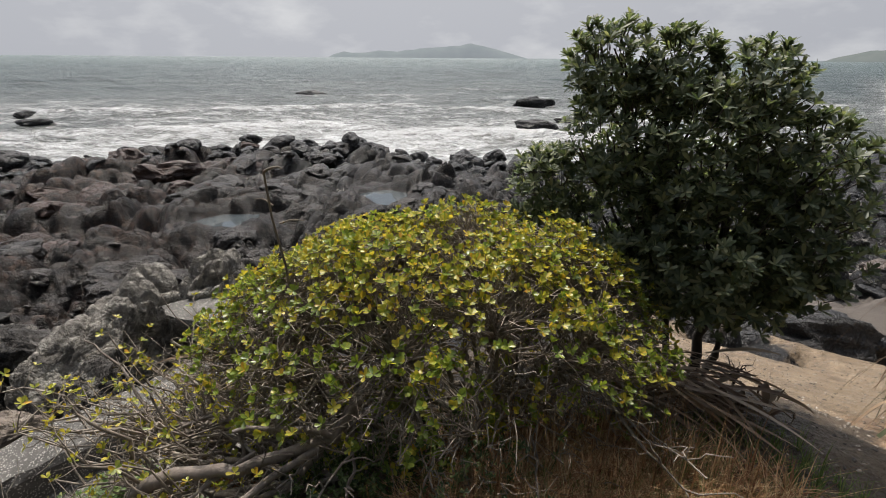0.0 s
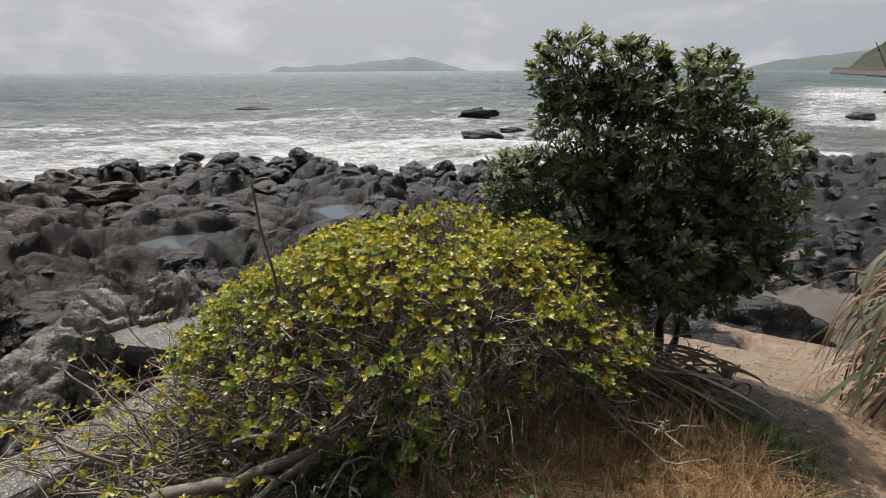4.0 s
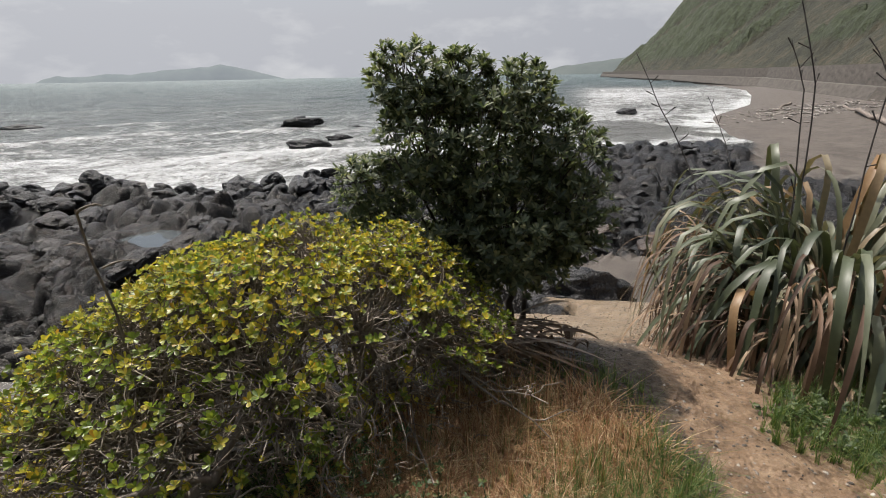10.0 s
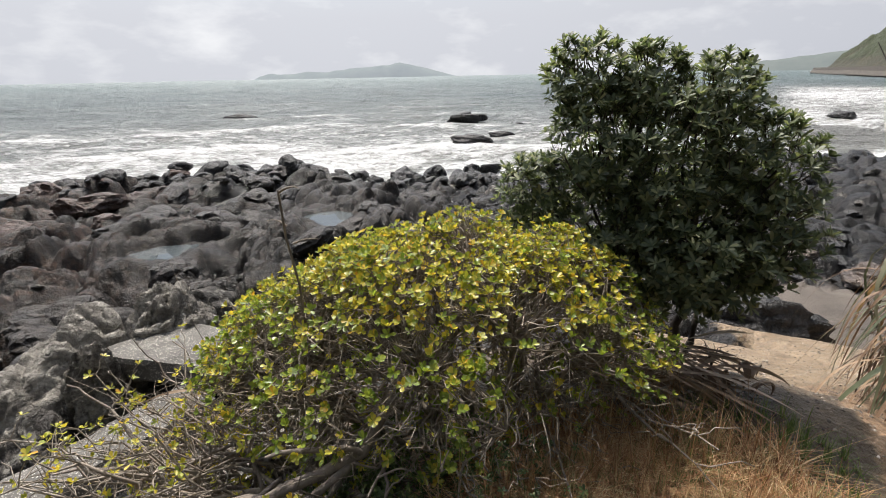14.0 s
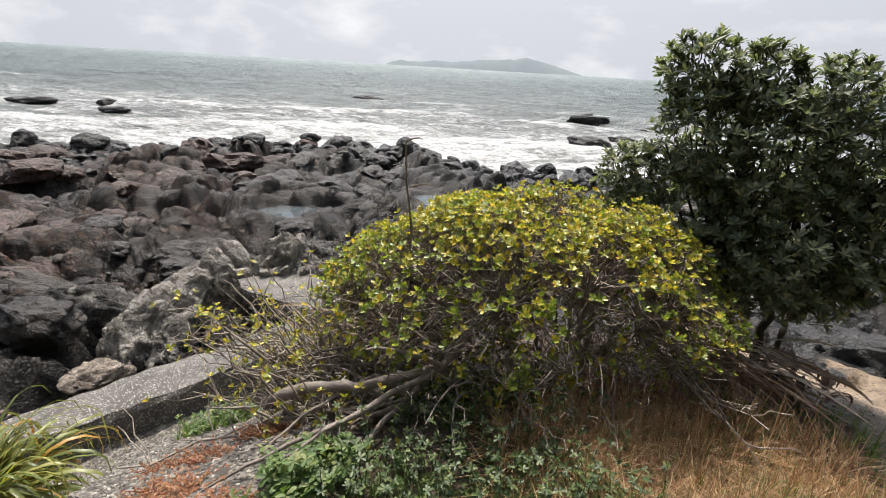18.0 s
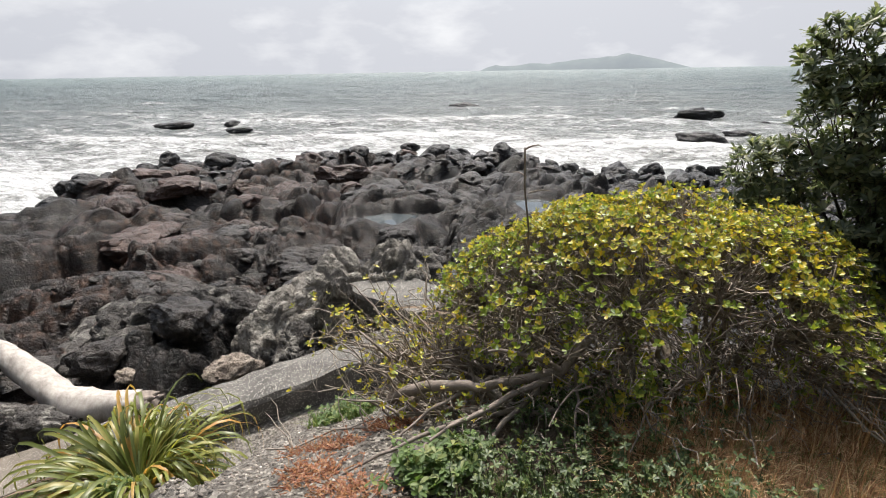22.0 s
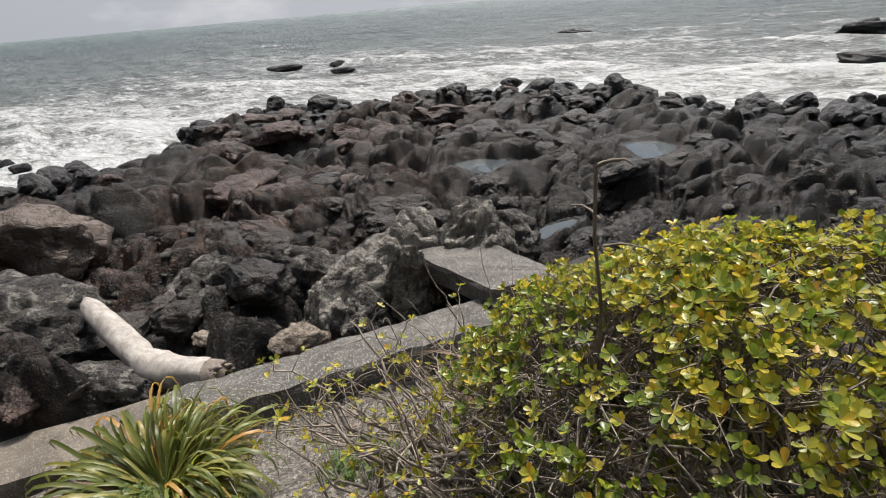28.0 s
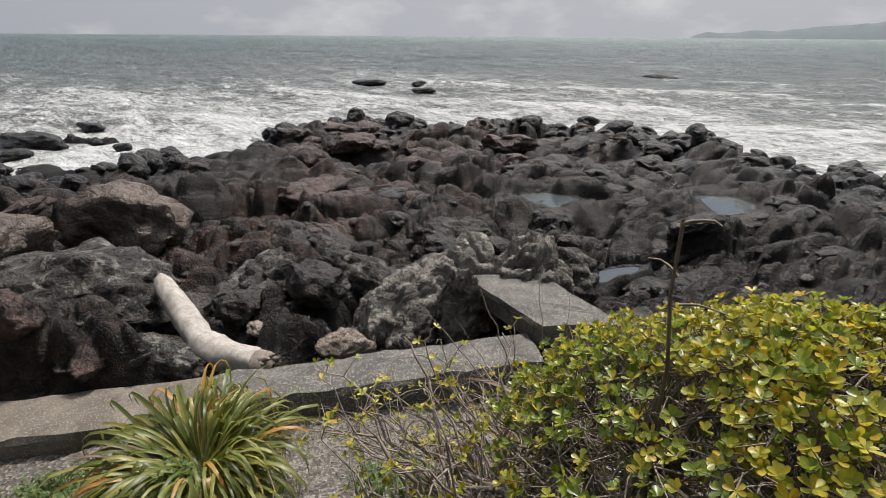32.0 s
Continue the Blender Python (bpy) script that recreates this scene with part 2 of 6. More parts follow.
def ground_mat():
    n = Nodes("shore_ground")
    pos = n.world_pos()
    fine = n.noise(3.8, 7, 0.64, pos, warp=0.4)
    big = n.noise(0.3, 4, 0.6, pos)
    grain = n.noise(60, 5, 0.75, pos)
    rock = n.ramp(fine, (0.36, (0.003, 0.0027, 0.0025)), (0.5, (0.0125, 0.0105, 0.009)), (0.68, (0.056, 0.045, 0.037)))
    rock = n.mix(n.attr("m_black"), rock, n.mix(1.0, rock, (0.42, 0.46, 0.52), "MULTIPLY"))
    rock = n.mix(n.math("MULTIPLY", n.ramp(big, (0.42, 0.0), (0.58, 0.9)), n.attr("m_red")), rock, n.mix(1.0, rock, (2.4, 1.6, 1.25), "MULTIPLY"))
    sep = n.t.nodes.new("ShaderNodeSeparateXYZ")
    n.link(pos, sep.inputs[0])
    low = n.math("MULTIPLY", n.math("ADD", sep.outputs["Z"], n.math("MULTIPLY", big, 1.4)), 0.4)
    rock = n.mix(n.ramp(low, (0.38, 1.0), (0.62, 0.0)), rock, n.mix(1.0, rock, (0.3, 0.31, 0.34), "MULTIPLY"))
    pebble = n.node("ShaderNodeTexVoronoi", Scale=34.0, Randomness=1.0)
    n.link(pos, pebble.inputs["Vector"])
    tone = n.t.nodes.new("ShaderNodeRGBToBW")
    n.link(pebble.outputs["Color"], tone.inputs[0])
    peb = n.mix(0.6, n.ramp(fine, (0.3, (0.07, 0.06, 0.05)), (0.7, (0.18, 0.162, 0.14))), n.ramp(tone.outputs[0], (0.25, (0.035, 0.03, 0.025)), (0.55, (0.13, 0.114, 0.095)), (0.8, (0.36, 0.335, 0.295))))
    dirt = n.ramp(n.noise(9, 8, 0.7, pos), (0.32, (0.09, 0.056, 0.034)), (0.5, (0.24, 0.157, 0.096)), (0.7, (0.38, 0.27, 0.175)))
    sand = n.ramp(n.noise(5, 7, 0.7, pos), (0.32, (0.13, 0.092, 0.057)), (0.52, (0.25, 0.183, 0.117)), (0.7, (0.36, 0.27, 0.175)))
    sand = n.mix(n.ramp(n.noise(38, 4, 0.7, pos), (0.55, 0.0), (0.65, 0.7)), sand, (0.12, 0.1, 0.085))
    wet = n.ramp(n.noise(0.7, 9, 0.75, pos), (0.35, (0.062, 0.051, 0.042)), (0.5, (0.098, 0.081, 0.066)), (0.7, (0.15, 0.127, 0.105)))
    soil = n.ramp(fine, (0.3, (0.034, 0.025, 0.017)), (0.7, (0.13, 0.095, 0.062)))
    col = rock
    for key, c in (("m_wet", wet), ("m_sand", sand), ("m_gravel", peb), ("m_soil", soil), ("m_dirt", dirt)):
        edge = n.math("ADD", n.attr(key), n.math("MULTIPLY", n.math("SUBTRACT", fine, 0.5), 0.9))
        col = n.mix(n.ramp(edge, (0.42, 0.0), (0.58, 1.0)), col, c)
    col = n.mix(n.ramp(grain, (0.35, 0.5), (0.6, 0.0)), col, n.mix(1.0, col, 0.45, "MULTIPLY"))
    n.color(col)
    n.p.inputs["Specular IOR Level"].default_value = 0.3
    n.rough(n.mix(n.attr("m_wet"), n.ramp(low, (0.38, 0.14), (0.62, 0.36)), 0.6))
    firm = n.math("SUBTRACT", 1.0, n.math("MULTIPLY", n.attr("m_dry"), 0.85))
    b0 = n.bump(n.lumps(8.5, pos), n.math("MULTIPLY", firm, 0.8), 0.04)
    b1 = n.bump(n.noise(4.2, 9, 0.7, pos, stretch=(1, 1, 1.8), warp=0.5), firm, 0.07, b0)
    b2 = n.bump(n.noise(26, 8, 0.75, pos, warp=0.4), 0.9, 0.022, b1)
    n.bump(pebble.outputs["Distance"], n.math("MULTIPLY", n.attr("m_dry"), 0.7), 0.012, b2)
    return n.m


GROUND = ground_mat()


def sea_mat():
    n = Nodes("sea_water")
    pos = n.world_pos()
    surf, off = n.attr("surf"), n.attr("offing")
    lace = n.noise(0.3, 10, 0.7, pos, stretch=(0.45, 1.0, 1.0), warp=1.8)
    fine = n.noise(1.5, 9, 0.74, pos, stretch=(0.5, 1.0, 1.0), warp=1.4)
    f = n.math("ADD", n.math("MULTIPLY", lace, 0.45), n.math("MULTIPLY", fine, 0.55))
    f = n.math("ADD", f, n.math("MULTIPLY", n.math("SUBTRACT", surf, 0.5), 0.22))
    foam = n.ramp(f, (0.53, 0.0), (0.565, 0.5), (0.63, 1.0))
    base = n.ramp(n.noise(0.012, 4, 0.55, pos, stretch=(0.4, 1, 1)), (0.35, (0.03, 0.066, 0.066)), (0.65, (0.055, 0.09, 0.088)))
    base = n.mix(n.attr("silt"), base, (0.17, 0.168, 0.15))
    n.color(n.mix(foam, base, (0.74, 0.75, 0.75)))
    n.rough(n.mix(foam, n.mix(off, 0.28, 0.45), 0.7))
    n.p.inputs["Specular IOR Level"].default_value = 1.0
    n.p.inputs["IOR"].default_value = 1.33
    b0 = n.bump(n.noise(0.1, 6, 0.62, pos, stretch=(0.5, 1.2, 1.0), warp=0.5), 1.0, 4.2)
    b1 = n.bump(n.noise(0.5, 6, 0.65, pos, stretch=(0.55, 1.2, 1.0), warp=0.6), 1.0, 2.4, b0)
    n.bump(n.noise(2.6, 6, 0.65, pos, stretch=(0.7, 1.1, 1.0)), 1.0, 0.5, b1)
    return n.m


SEA = sea_mat()


def plain(name, a, b, scale=8.0, rough=0.8, bump=0.3, dist=0.01, stretch=None, metal=0.0):
    n = Nodes(name)
    f = n.noise(scale, 7, 0.68, stretch=stretch)
    n.color(n.ramp(f, (0.3, a), (0.7, b))).rough(rough)
    n.p.inputs["Metallic"].default_value = metal
    if bump:
        n.bump(n.noise(scale * 3, 6, 0.7, stretch=stretch), bump, dist)
    return n.m


def pool_mat():
    n = Nodes("pool_water")
    n.color((0.05, 0.06, 0.065)).rough(0.04)
    n.p.inputs["IOR"].default_value = 1.33
    n.bump(n.noise(6, 3, 0.5), 0.1, 0.01)
    return n.m


POOL = pool_mat()


def concrete_mat(name, dark, light, pebbles=0.6):
    n = Nodes(name)
    pos = n.world_pos()
    col = n.ramp(n.noise(2.2, 8, 0.7, pos, warp=0.4), (0.3, dark), (0.7, light))
    v = n.node("ShaderNodeTexVoronoi", Scale=42.0)
    n.link(pos, v.inputs["Vector"])
    stones = n.ramp(v.outputs["Distance"], (0.26, pebbles), (0.36, 0.0))
    pick = n.math("MULTIPLY", stones, n.ramp(n.noise(16, 3, 0.6, pos), (0.4, 0.0), (0.5, 1.0)))
    n.color(n.mix(pick, col, (0.62, 0.59, 0.53))).rough(0.88)
    b1 = n.bump(n.noise(6, 9, 0.7, pos), 0.6, 0.04)
    n.bump(n.noise(70, 4, 0.7, pos), 0.5, 0.006, b1)
    return n.m


CONCRETE = concrete_mat("pebbly_concrete", (0.045, 0.042, 0.038), (0.12, 0.112, 0.1))
CONCRETE_OLD = concrete_mat("dirty_concrete", (0.065, 0.054, 0.042), (0.17, 0.145, 0.117), 0.3)


def leaf_mat(name, stops, trans, gloss=0.35, amount=0.42):
    n = Nodes(name)
    r = n.island()
    col = n.ramp(r, *stops)
    shade = n.noise(30, 3, 0.6)
    col = n.mix(n.ramp(shade, (0.3, 0.35), (0.7, 0.0)), col, n.mix(1.0, col, 0.5, "MULTIPLY"))
    n.color(col).rough(gloss)
    n.leafy(n.mix(1.0, n.ramp(r, *stops), trans, "MULTIPLY"), amount)
    return n.m


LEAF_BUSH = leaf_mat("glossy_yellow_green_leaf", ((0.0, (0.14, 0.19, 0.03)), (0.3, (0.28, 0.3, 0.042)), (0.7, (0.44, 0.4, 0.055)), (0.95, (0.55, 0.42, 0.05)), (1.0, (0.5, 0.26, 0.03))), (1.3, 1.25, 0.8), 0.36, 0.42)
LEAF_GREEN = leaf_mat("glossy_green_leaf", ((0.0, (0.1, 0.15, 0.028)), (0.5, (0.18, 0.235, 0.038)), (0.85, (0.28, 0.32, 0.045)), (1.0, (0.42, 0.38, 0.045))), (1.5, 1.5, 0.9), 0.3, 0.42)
LEAF_TREE = leaf_mat("grey_green_leaf", ((0.0, (0.045, 0.065, 0.032)), (0.5, (0.1, 0.122, 0.066)), (0.85, (0.19, 0.21, 0.12)), (1.0, (0.29, 0.285, 0.16))), (1.4, 1.5, 0.9), 0.5, 0.36)
LEAF_WEED = leaf_mat("weed_leaf", ((0.0, (0.032, 0.056, 0.016)), (0.6, (0.065, 0.1, 0.028)), (1.0, (0.13, 0.155, 0.045))), (1.3, 1.6, 0.9), 0.5, 0.3)
GRASS_DRY = leaf_mat("dry_grass", ((0.0, (0.15, 0.07, 0.032)), (0.4, (0.34, 0.18, 0.085)), (0.75, (0.5, 0.33, 0.17)), (1.0, (0.66, 0.54, 0.34))), (1.2, 1.1, 0.9), 0.7, 0.3)
GRASS_GREEN = leaf_mat("green_grass", ((0.0, (0.05, 0.09, 0.02)), (0.6, (0.1, 0.16, 0.04)), (1.0, (0.22, 0.23, 0.08))), (1.4, 1.5, 0.9), 0.6, 0.35)
SUCCULENT = leaf_mat("orange_succulent", ((0.0, (0.15, 0.045, 0.02)), (0.6, (0.3, 0.11, 0.04)), (1.0, (0.32, 0.2, 0.08))), (1.2, 1.0, 0.8), 0.5, 0.2)


def blade_mat(name, stops, trans, gloss, amount):
    n = Nodes(name)
    r = n.rand()
    col = n.ramp(r, *stops)
    streak = n.noise(26, 4, 0.6, stretch=(1, 0.06, 1))
    col = n.mix(n.ramp(streak, (0.35, 0.45), (0.65, 0.0)), col, n.mix(1.0, col, 0.6, "MULTIPLY"))
    n.color(col).rough(gloss)
    n.leafy(n.mix(1.0, col, trans, "MULTIPLY"), amount)
    return n.m


FLAX_BIG = blade_mat("flax_leaf", ((0.0, (0.045, 0.056, 0.028)), (0.5, (0.085, 0.1, 0.052)), (0.72, (0.13, 0.138, 0.082)), (0.86, (0.2, 0.18, 0.115)), (0.95, (0.26, 0.17, 0.09)), (1.0, (0.3, 0.17, 0.07))), (1.3, 1.3, 0.8), 0.46, 0.15)
FLAX_DRY = blade_mat("dry_flax_leaf", ((0.0, (0.13, 0.08, 0.05)), (0.5, (0.27, 0.19, 0.125)), (1.0, (0.4, 0.32, 0.24))), (1.1, 1.0, 0.9), 0.7, 0.15)
FLAX_BROWN = blade_mat("brown_flax_leaf", ((0.0, (0.06, 0.032, 0.018)), (0.4, (0.14, 0.08, 0.046)), (0.75, (0.23, 0.15, 0.092)), (1.0, (0.36, 0.26, 0.165))), (1.1, 1.0, 0.9), 0.7, 0.15)
FLAX_SMALL = blade_mat("bright_flax_leaf", ((0.0, (0.07, 0.09, 0.02)), (0.5, (0.15, 0.17, 0.04)), (0.8, (0.28, 0.265, 0.08)), (0.9, (0.4, 0.24, 0.06)), (1.0, (0.42, 0.16, 0.04))), (1.6, 1.5, 0.8), 0.4, 0.35)
LEAF_FLAX = leaf_mat("narrow_flax_leaf", ((0.0, (0.09, 0.125, 0.02)), (0.5, (0.18, 0.2, 0.04)), (0.85, (0.29, 0.27, 0.07)), (1.0, (0.38, 0.22, 0.07))), (1.5, 1.5, 0.8), 0.42, 0.35)
BARK = plain("grey_bark", (0.1, 0.08, 0.06), (0.28, 0.235, 0.19), 26, 0.9, 0.6, 0.008, (1, 1, 0.3))
BARK_DARK = plain("dark_bark", (0.02, 0.016, 0.013), (0.07, 0.056, 0.045), 24, 0.9, 0.6, 0.008, (1, 1, 0.3))
TWIG = plain("dead_twig", (0.13, 0.108, 0.088), (0.33, 0.285, 0.235), 40, 0.85, 0.3, 0.003)
DRIFT = plain("bleached_driftwood", (0.2, 0.175, 0.155), (0.46, 0.425, 0.385), 9, 0.8, 0.5, 0.02, (1, 1, 0.25))
DRIFT_DARK = plain("weathered_driftwood", (0.1, 0.08, 0.066), (0.27, 0.225, 0.19), 9, 0.85, 0.6, 0.02, (1, 1, 0.25))
STEM_DARK = plain("dark_flower_stem", (0.012, 0.01, 0.009), (0.045, 0.036, 0.03), 30, 0.8, 0.4, 0.004)


def haze_mat(name, a, b, scale, glow):
    """Land so far off that the bright haze before it is put in as surface glow."""
    n = Nodes(name)
    f = n.noise(scale, 7, 0.65)
    n.color((0.05, 0.06, 0.05)).rough(1.0)
    n.p.inputs["Specular IOR Level"].default_value = 0.0
    n.link(n.ramp(f, (0.35, a), (0.65, b)), n.p.inputs["Emission Color"])
    n.p.inputs["Emission Strength"].default_value = glow
    return n.m


ISLAND = haze_mat("hazy_island", (0.29, 0.315, 0.355), (0.33, 0.352, 0.385), 0.01, 0.9)
FAR_HILL = haze_mat("hazy_far_hill", (0.2, 0.217, 0.235), (0.25, 0.262, 0.27), 0.01, 0.8)
SEA_WALL = plain("stained_sea_wall", (0.035, 0.03, 0.026), (0.11, 0.094, 0.078), 0.5, 0.9, 0.4, 0.05, (1, 1, 2.5))
ROAD = plain("worn_asphalt", (0.045, 0.043, 0.04), (0.075, 0.07, 0.066), 0.6, 0.9, 0.2)


def hill_mat():
    n = Nodes("scrub_hillside")
    pos = n.world_pos()
    f = n.noise(0.05, 8, 0.62, pos, warp=0.3)
    g = n.noise(0.3, 6, 0.65, pos)
    h = n.math("ADD", n.math("MULTIPLY", f, 0.5), n.math("MULTIPLY", g, 0.5))
    col = n.ramp(h, (0.36, (0.012, 0.014, 0.008)), (0.5, (0.03, 0.03, 0.016)), (0.6, (0.058, 0.049, 0.028)), (0.72, (0.095, 0.07, 0.046)))
    scrub = n.ramp(n.noise(0.35, 7, 0.75, pos), (0.3, (0.012, 0.017, 0.008)), (0.7, (0.045, 0.058, 0.022)))
    edge = n.math("ADD", n.attr("scrub"), n.math("MULTIPLY", n.math("SUBTRACT", g, 0.5), 0.7))
    n.color(n.mix(n.ramp(edge, (0.35, 0.0), (0.55, 1.0)), col, scrub)).rough(0.95)
    n.bump(n.noise(0.3, 6, 0.7, pos), 1.0, 2.5)
    return n.m


HILL = hill_mat()

# ---- mesh helpers ----


def link_mesh(name, verts, faces, material, parent=None, label="", smooth=True):
    me = bpy.data.meshes.new(name)
    verts = np.asarray(verts, dtype=np.float32)
    if isinstance(faces, np.ndarray):
        k = faces.shape[1]
        me.vertices.add(len(verts))
        me.vertices.foreach_set("co", verts.ravel())
        me.loops.add(faces.size)
        me.loops.foreach_set("vertex_index", faces.ravel().astype(np.int32))
        me.polygons.add(len(faces))
        me.polygons.foreach_set("loop_start", np.arange(0, faces.size, k, dtype=np.int32))
        me.update(calc_edges=True)
    else:
        me.from_pydata(verts.tolist(), [], faces)
    me.polygons.foreach_set("use_smooth", [smooth] * len(me.polygons))
    me.materials.append(material)
    ob = new(name, me)
    ob.parent = parent
    if label:
        ob["label"] = label
    return ob


def part(name, bm, material, parent, label=""):
    me = bpy.data.meshes.new(name)
    bm.to_mesh(me)
    bm.free()
    me.materials.append(material)
    ob = new(name, me)
    ob.parent = parent
    if label:
        ob["label"] = label
    return ob


def lattice(ix, iy, seed):
    h = (ix.astype(np.int64) * 374761393 + iy.astype(np.int64) * 668265263 + seed * 1442695041) & 0xFFFFFFFF
    h = ((h ^ (h >> 13)) * 1274126177) & 0xFFFFFFFF
    h = ((h ^ (h >> 16)) * 2246822519) & 0xFFFFFFFF
    return ((h ^ (h >> 15)) & 0xFFFFFF) / float(0xFFFFFF)


def value_noise(x, y, seed=0):
    ix, iy = np.floor(x), np.floor(y)
    fx, fy = x - ix, y - iy
    fx, fy = fx * fx * (3 - 2 * fx), fy * fy * (3 - 2 * fy)
    a, b = lattice(ix, iy, seed), lattice(ix + 1, iy, seed)
    c, d = lattice(ix, iy + 1, seed), lattice(ix + 1, iy + 1, seed)
    return (a + (b - a) * fx) * (1 - fy) + (c + (d - c) * fx) * fy


def fbm(x, y, octaves=4, seed=0, gain=0.5):
    total, amp, norm = 0, 1.0, 0.0
    for i in range(octaves):
        total = total + amp * value_noise(x * 2 ** i + 17.3 * i, y * 2 ** i - 9.1 * i, seed + i)
        norm += amp
        amp *= gain
    return total / norm


def cells(x, y, seed=0):
    """Distance to the nearest and second nearest of scattered points, and the nearest one's own number."""
    ix, iy = np.floor(x), np.floor(y)
    f1, f2, own = np.full(x.shape, 9.0), np.full(x.shape, 9.0), np.zeros(x.shape)
    for dx in (-1, 0, 1):
        for dy in (-1, 0, 1):
            cx, cy = ix + dx, iy + dy
            d = np.hypot(cx + lattice(cx, cy, seed) - x, cy + lattice(cx, cy, seed + 7) - y)
            f2 = np.minimum(np.maximum(f1, d), f2)
            near = d < f1
            own = np.where(near, lattice(cx, cy, seed + 13), own)
            f1 = np.where(near, d, f1)
    return f1, f2, own


def step(a, b, v):
    t = np.clip((v - a) / (b - a), 0, 1)
    return t * t * (3 - 2 * t)


# ---- the lie of the land ----
# points up to (20, -46) lie unseen behind the eye, for the added hill there
BAY_WALL = [(-700, -30), (-120, -42), (20, -46), (66, -12), (90, 42), (178, 120), (300, 270), (470, 516), (552, 632), (640, 690), (900, 640), (1300, 300)]
POOLS = [(-8.5, 17.0, 1.35, 1.1, 0.75, 20), (-3.35, 21.4, 1.15, 0.95, 1.1, 0), (-4.1, 12.2, 1.45, 0.22, 0.75, -25), (-21.6, 11.0, 0.8, 1.6, 1.0, 40)]


def wall_side(x, y):
    """Distance from the bay's road wall: positive on the sea's side."""
    best, side = np.full(x.shape, 1e9), np.ones(x.shape)
    for (ax, ay), (bx, by) in zip(BAY_WALL[:-1], BAY_WALL[1:]):
        ex, ey = bx - ax, by - ay
        t = np.clip(((x - ax) * ex + (y - ay) * ey) / (ex * ex + ey * ey), 0, 1)
        d = np.hypot(x - ax - t * ex, y - ay - t * ey)
        cross = ex * (y - ay) - ey * (x - ax)
        side = np.where(d < best, np.sign(cross), side)
        best = np.minimum(best, d)
    return best * side


def land(x, y):
    """Smooth height of the ground, without rocks."""
    s = (y - x) * 0.7071 + 0.35 * (fbm(x * 0.5, y * 0.5, 3, 3) - 0.5)
    w = 0.45 * x + 0.89 * y
    left = np.interp(s, [1.3, 2.0, 3.0, 3.6, 4.35, 5.9, 6.9, 10, 16, 30], [5.5, 5.12, 4.42, 4.05, 3.5, 2.35, 2.2, 1.9, 1.5, 1.0])
    right = np.interp(w, [1.0, 2.0, 2.9, 3.6, 5.3, 7.5, 11.7, 17, 26], [5.52, 5.45, 5.22, 4.85, 4.15, 3.5, 2.7, 1.9, 1.2])
    r = (x + y) * 0.7071
    crest = 1.75 + np.maximum(r + 1.2, -0.5) * 1.7
    left = left - 0.6 * step(0.15, -0.5, r) * step(crest, crest + 0.7, s) * step(6.2, 4.9, s)
    bank = -np.log(np.exp(-left * 5) + np.exp(-right * 5)) / 5
    rho, az = np.hypot(x, y), np.degrees(np.arctan2(x, y))
    edge = np.interp(az, [-180, -90, -75, -60, -48, -31, -11, -6, 3, 12, 30, 41, 53, 58, 70, 180], [34, 30, 30, 34, 44, 40, 40, 35, 34, 35, 42, 52, 57, 60, 60, 60])
    reef = 1.0 * (1 - (rho / edge) ** 1.5) + 1.3 * (1 - (rho / edge) ** 5)
    z = np.where(rho > 7, np.minimum(bank, np.maximum(reef, -4)), bank)
    back = (y < 0.6) & (x > -1.93) & (x < 40)
    z = np.where(back, np.maximum(z, 5.45 - 0.012 * np.maximum(x - 3, 0) ** 2), z)
    ws = wall_side(x, y)
    reach = np.interp(y, [-20, 0, 37, 72, 96, 130, 200], [60, 48, 34, 14, 9, 5, 2.5])
    beach = 2.6 * (1 - np.maximum(ws, 0) / reach)
    beach = np.where(rho > 24, beach, -9)
    return np.maximum(np.maximum(z, beach), -4)


def rockiness(x, y):
    """1 on the reef, 0 on bank and beach."""
    s = (y - x) * 0.7071
    w = 0.45 * x + 0.89 * y
    rho, az = np.hypot(x, y), np.degrees(np.arctan2(x, y))
    left = step(6.7, 7.3, s)
    side = step(0, -1.5, x - 2.2 + 0.0 * y)
    k = np.maximum(left * side, step(9.3, 11.0, w) * step(3, 5, rho))
    sand_gap = np.exp(-((x - 8.6) / 2.6) ** 2 - ((y - 8.4) / 1.7) ** 2)
    k = np.maximum(k, step(5.6, 6.4, w) * step(4.7, 3.4, x))
    k = np.clip(k - 1.4 * sand_gap, 0, 1)
    k = k * step(66, 56, rho)
    beach = step(54, 58, az) * step(30, 40, rho)
    return k * (1 - beach)


def blocks(x, y, seed):
    """Cells as lumps of rock: nearness to the crack round each, its own number, and the lie of its tilted top."""
    ix, iy = np.floor(x), np.floor(y)
    f1, f2 = np.full(x.shape, 9.0), np.full(x.shape, 9.0)
    own, lie = np.zeros(x.shape), np.zeros(x.shape)
    for dx in (-1, 0, 1):
        for dy in (-1, 0, 1):
            cx, cy = ix + dx, iy + dy
            ox, oy = x - cx - lattice(cx, cy, seed), y - cy - lattice(cx, cy, seed + 7)
            d = np.hypot(ox, oy)
            f2 = np.minimum(np.maximum(f1, d), f2)
            near = d < f1
            own = np.where(near, lattice(cx, cy, seed + 13), own)
            lie = np.where(near, (lattice(cx, cy, seed + 17) - 0.5) * ox + (lattice(cx, cy, seed + 19) - 0.65) * oy, lie)
            f1 = np.where(near, d, f1)
    return np.clip((f2 - f1) * 1.25, 0, 1), own, lie


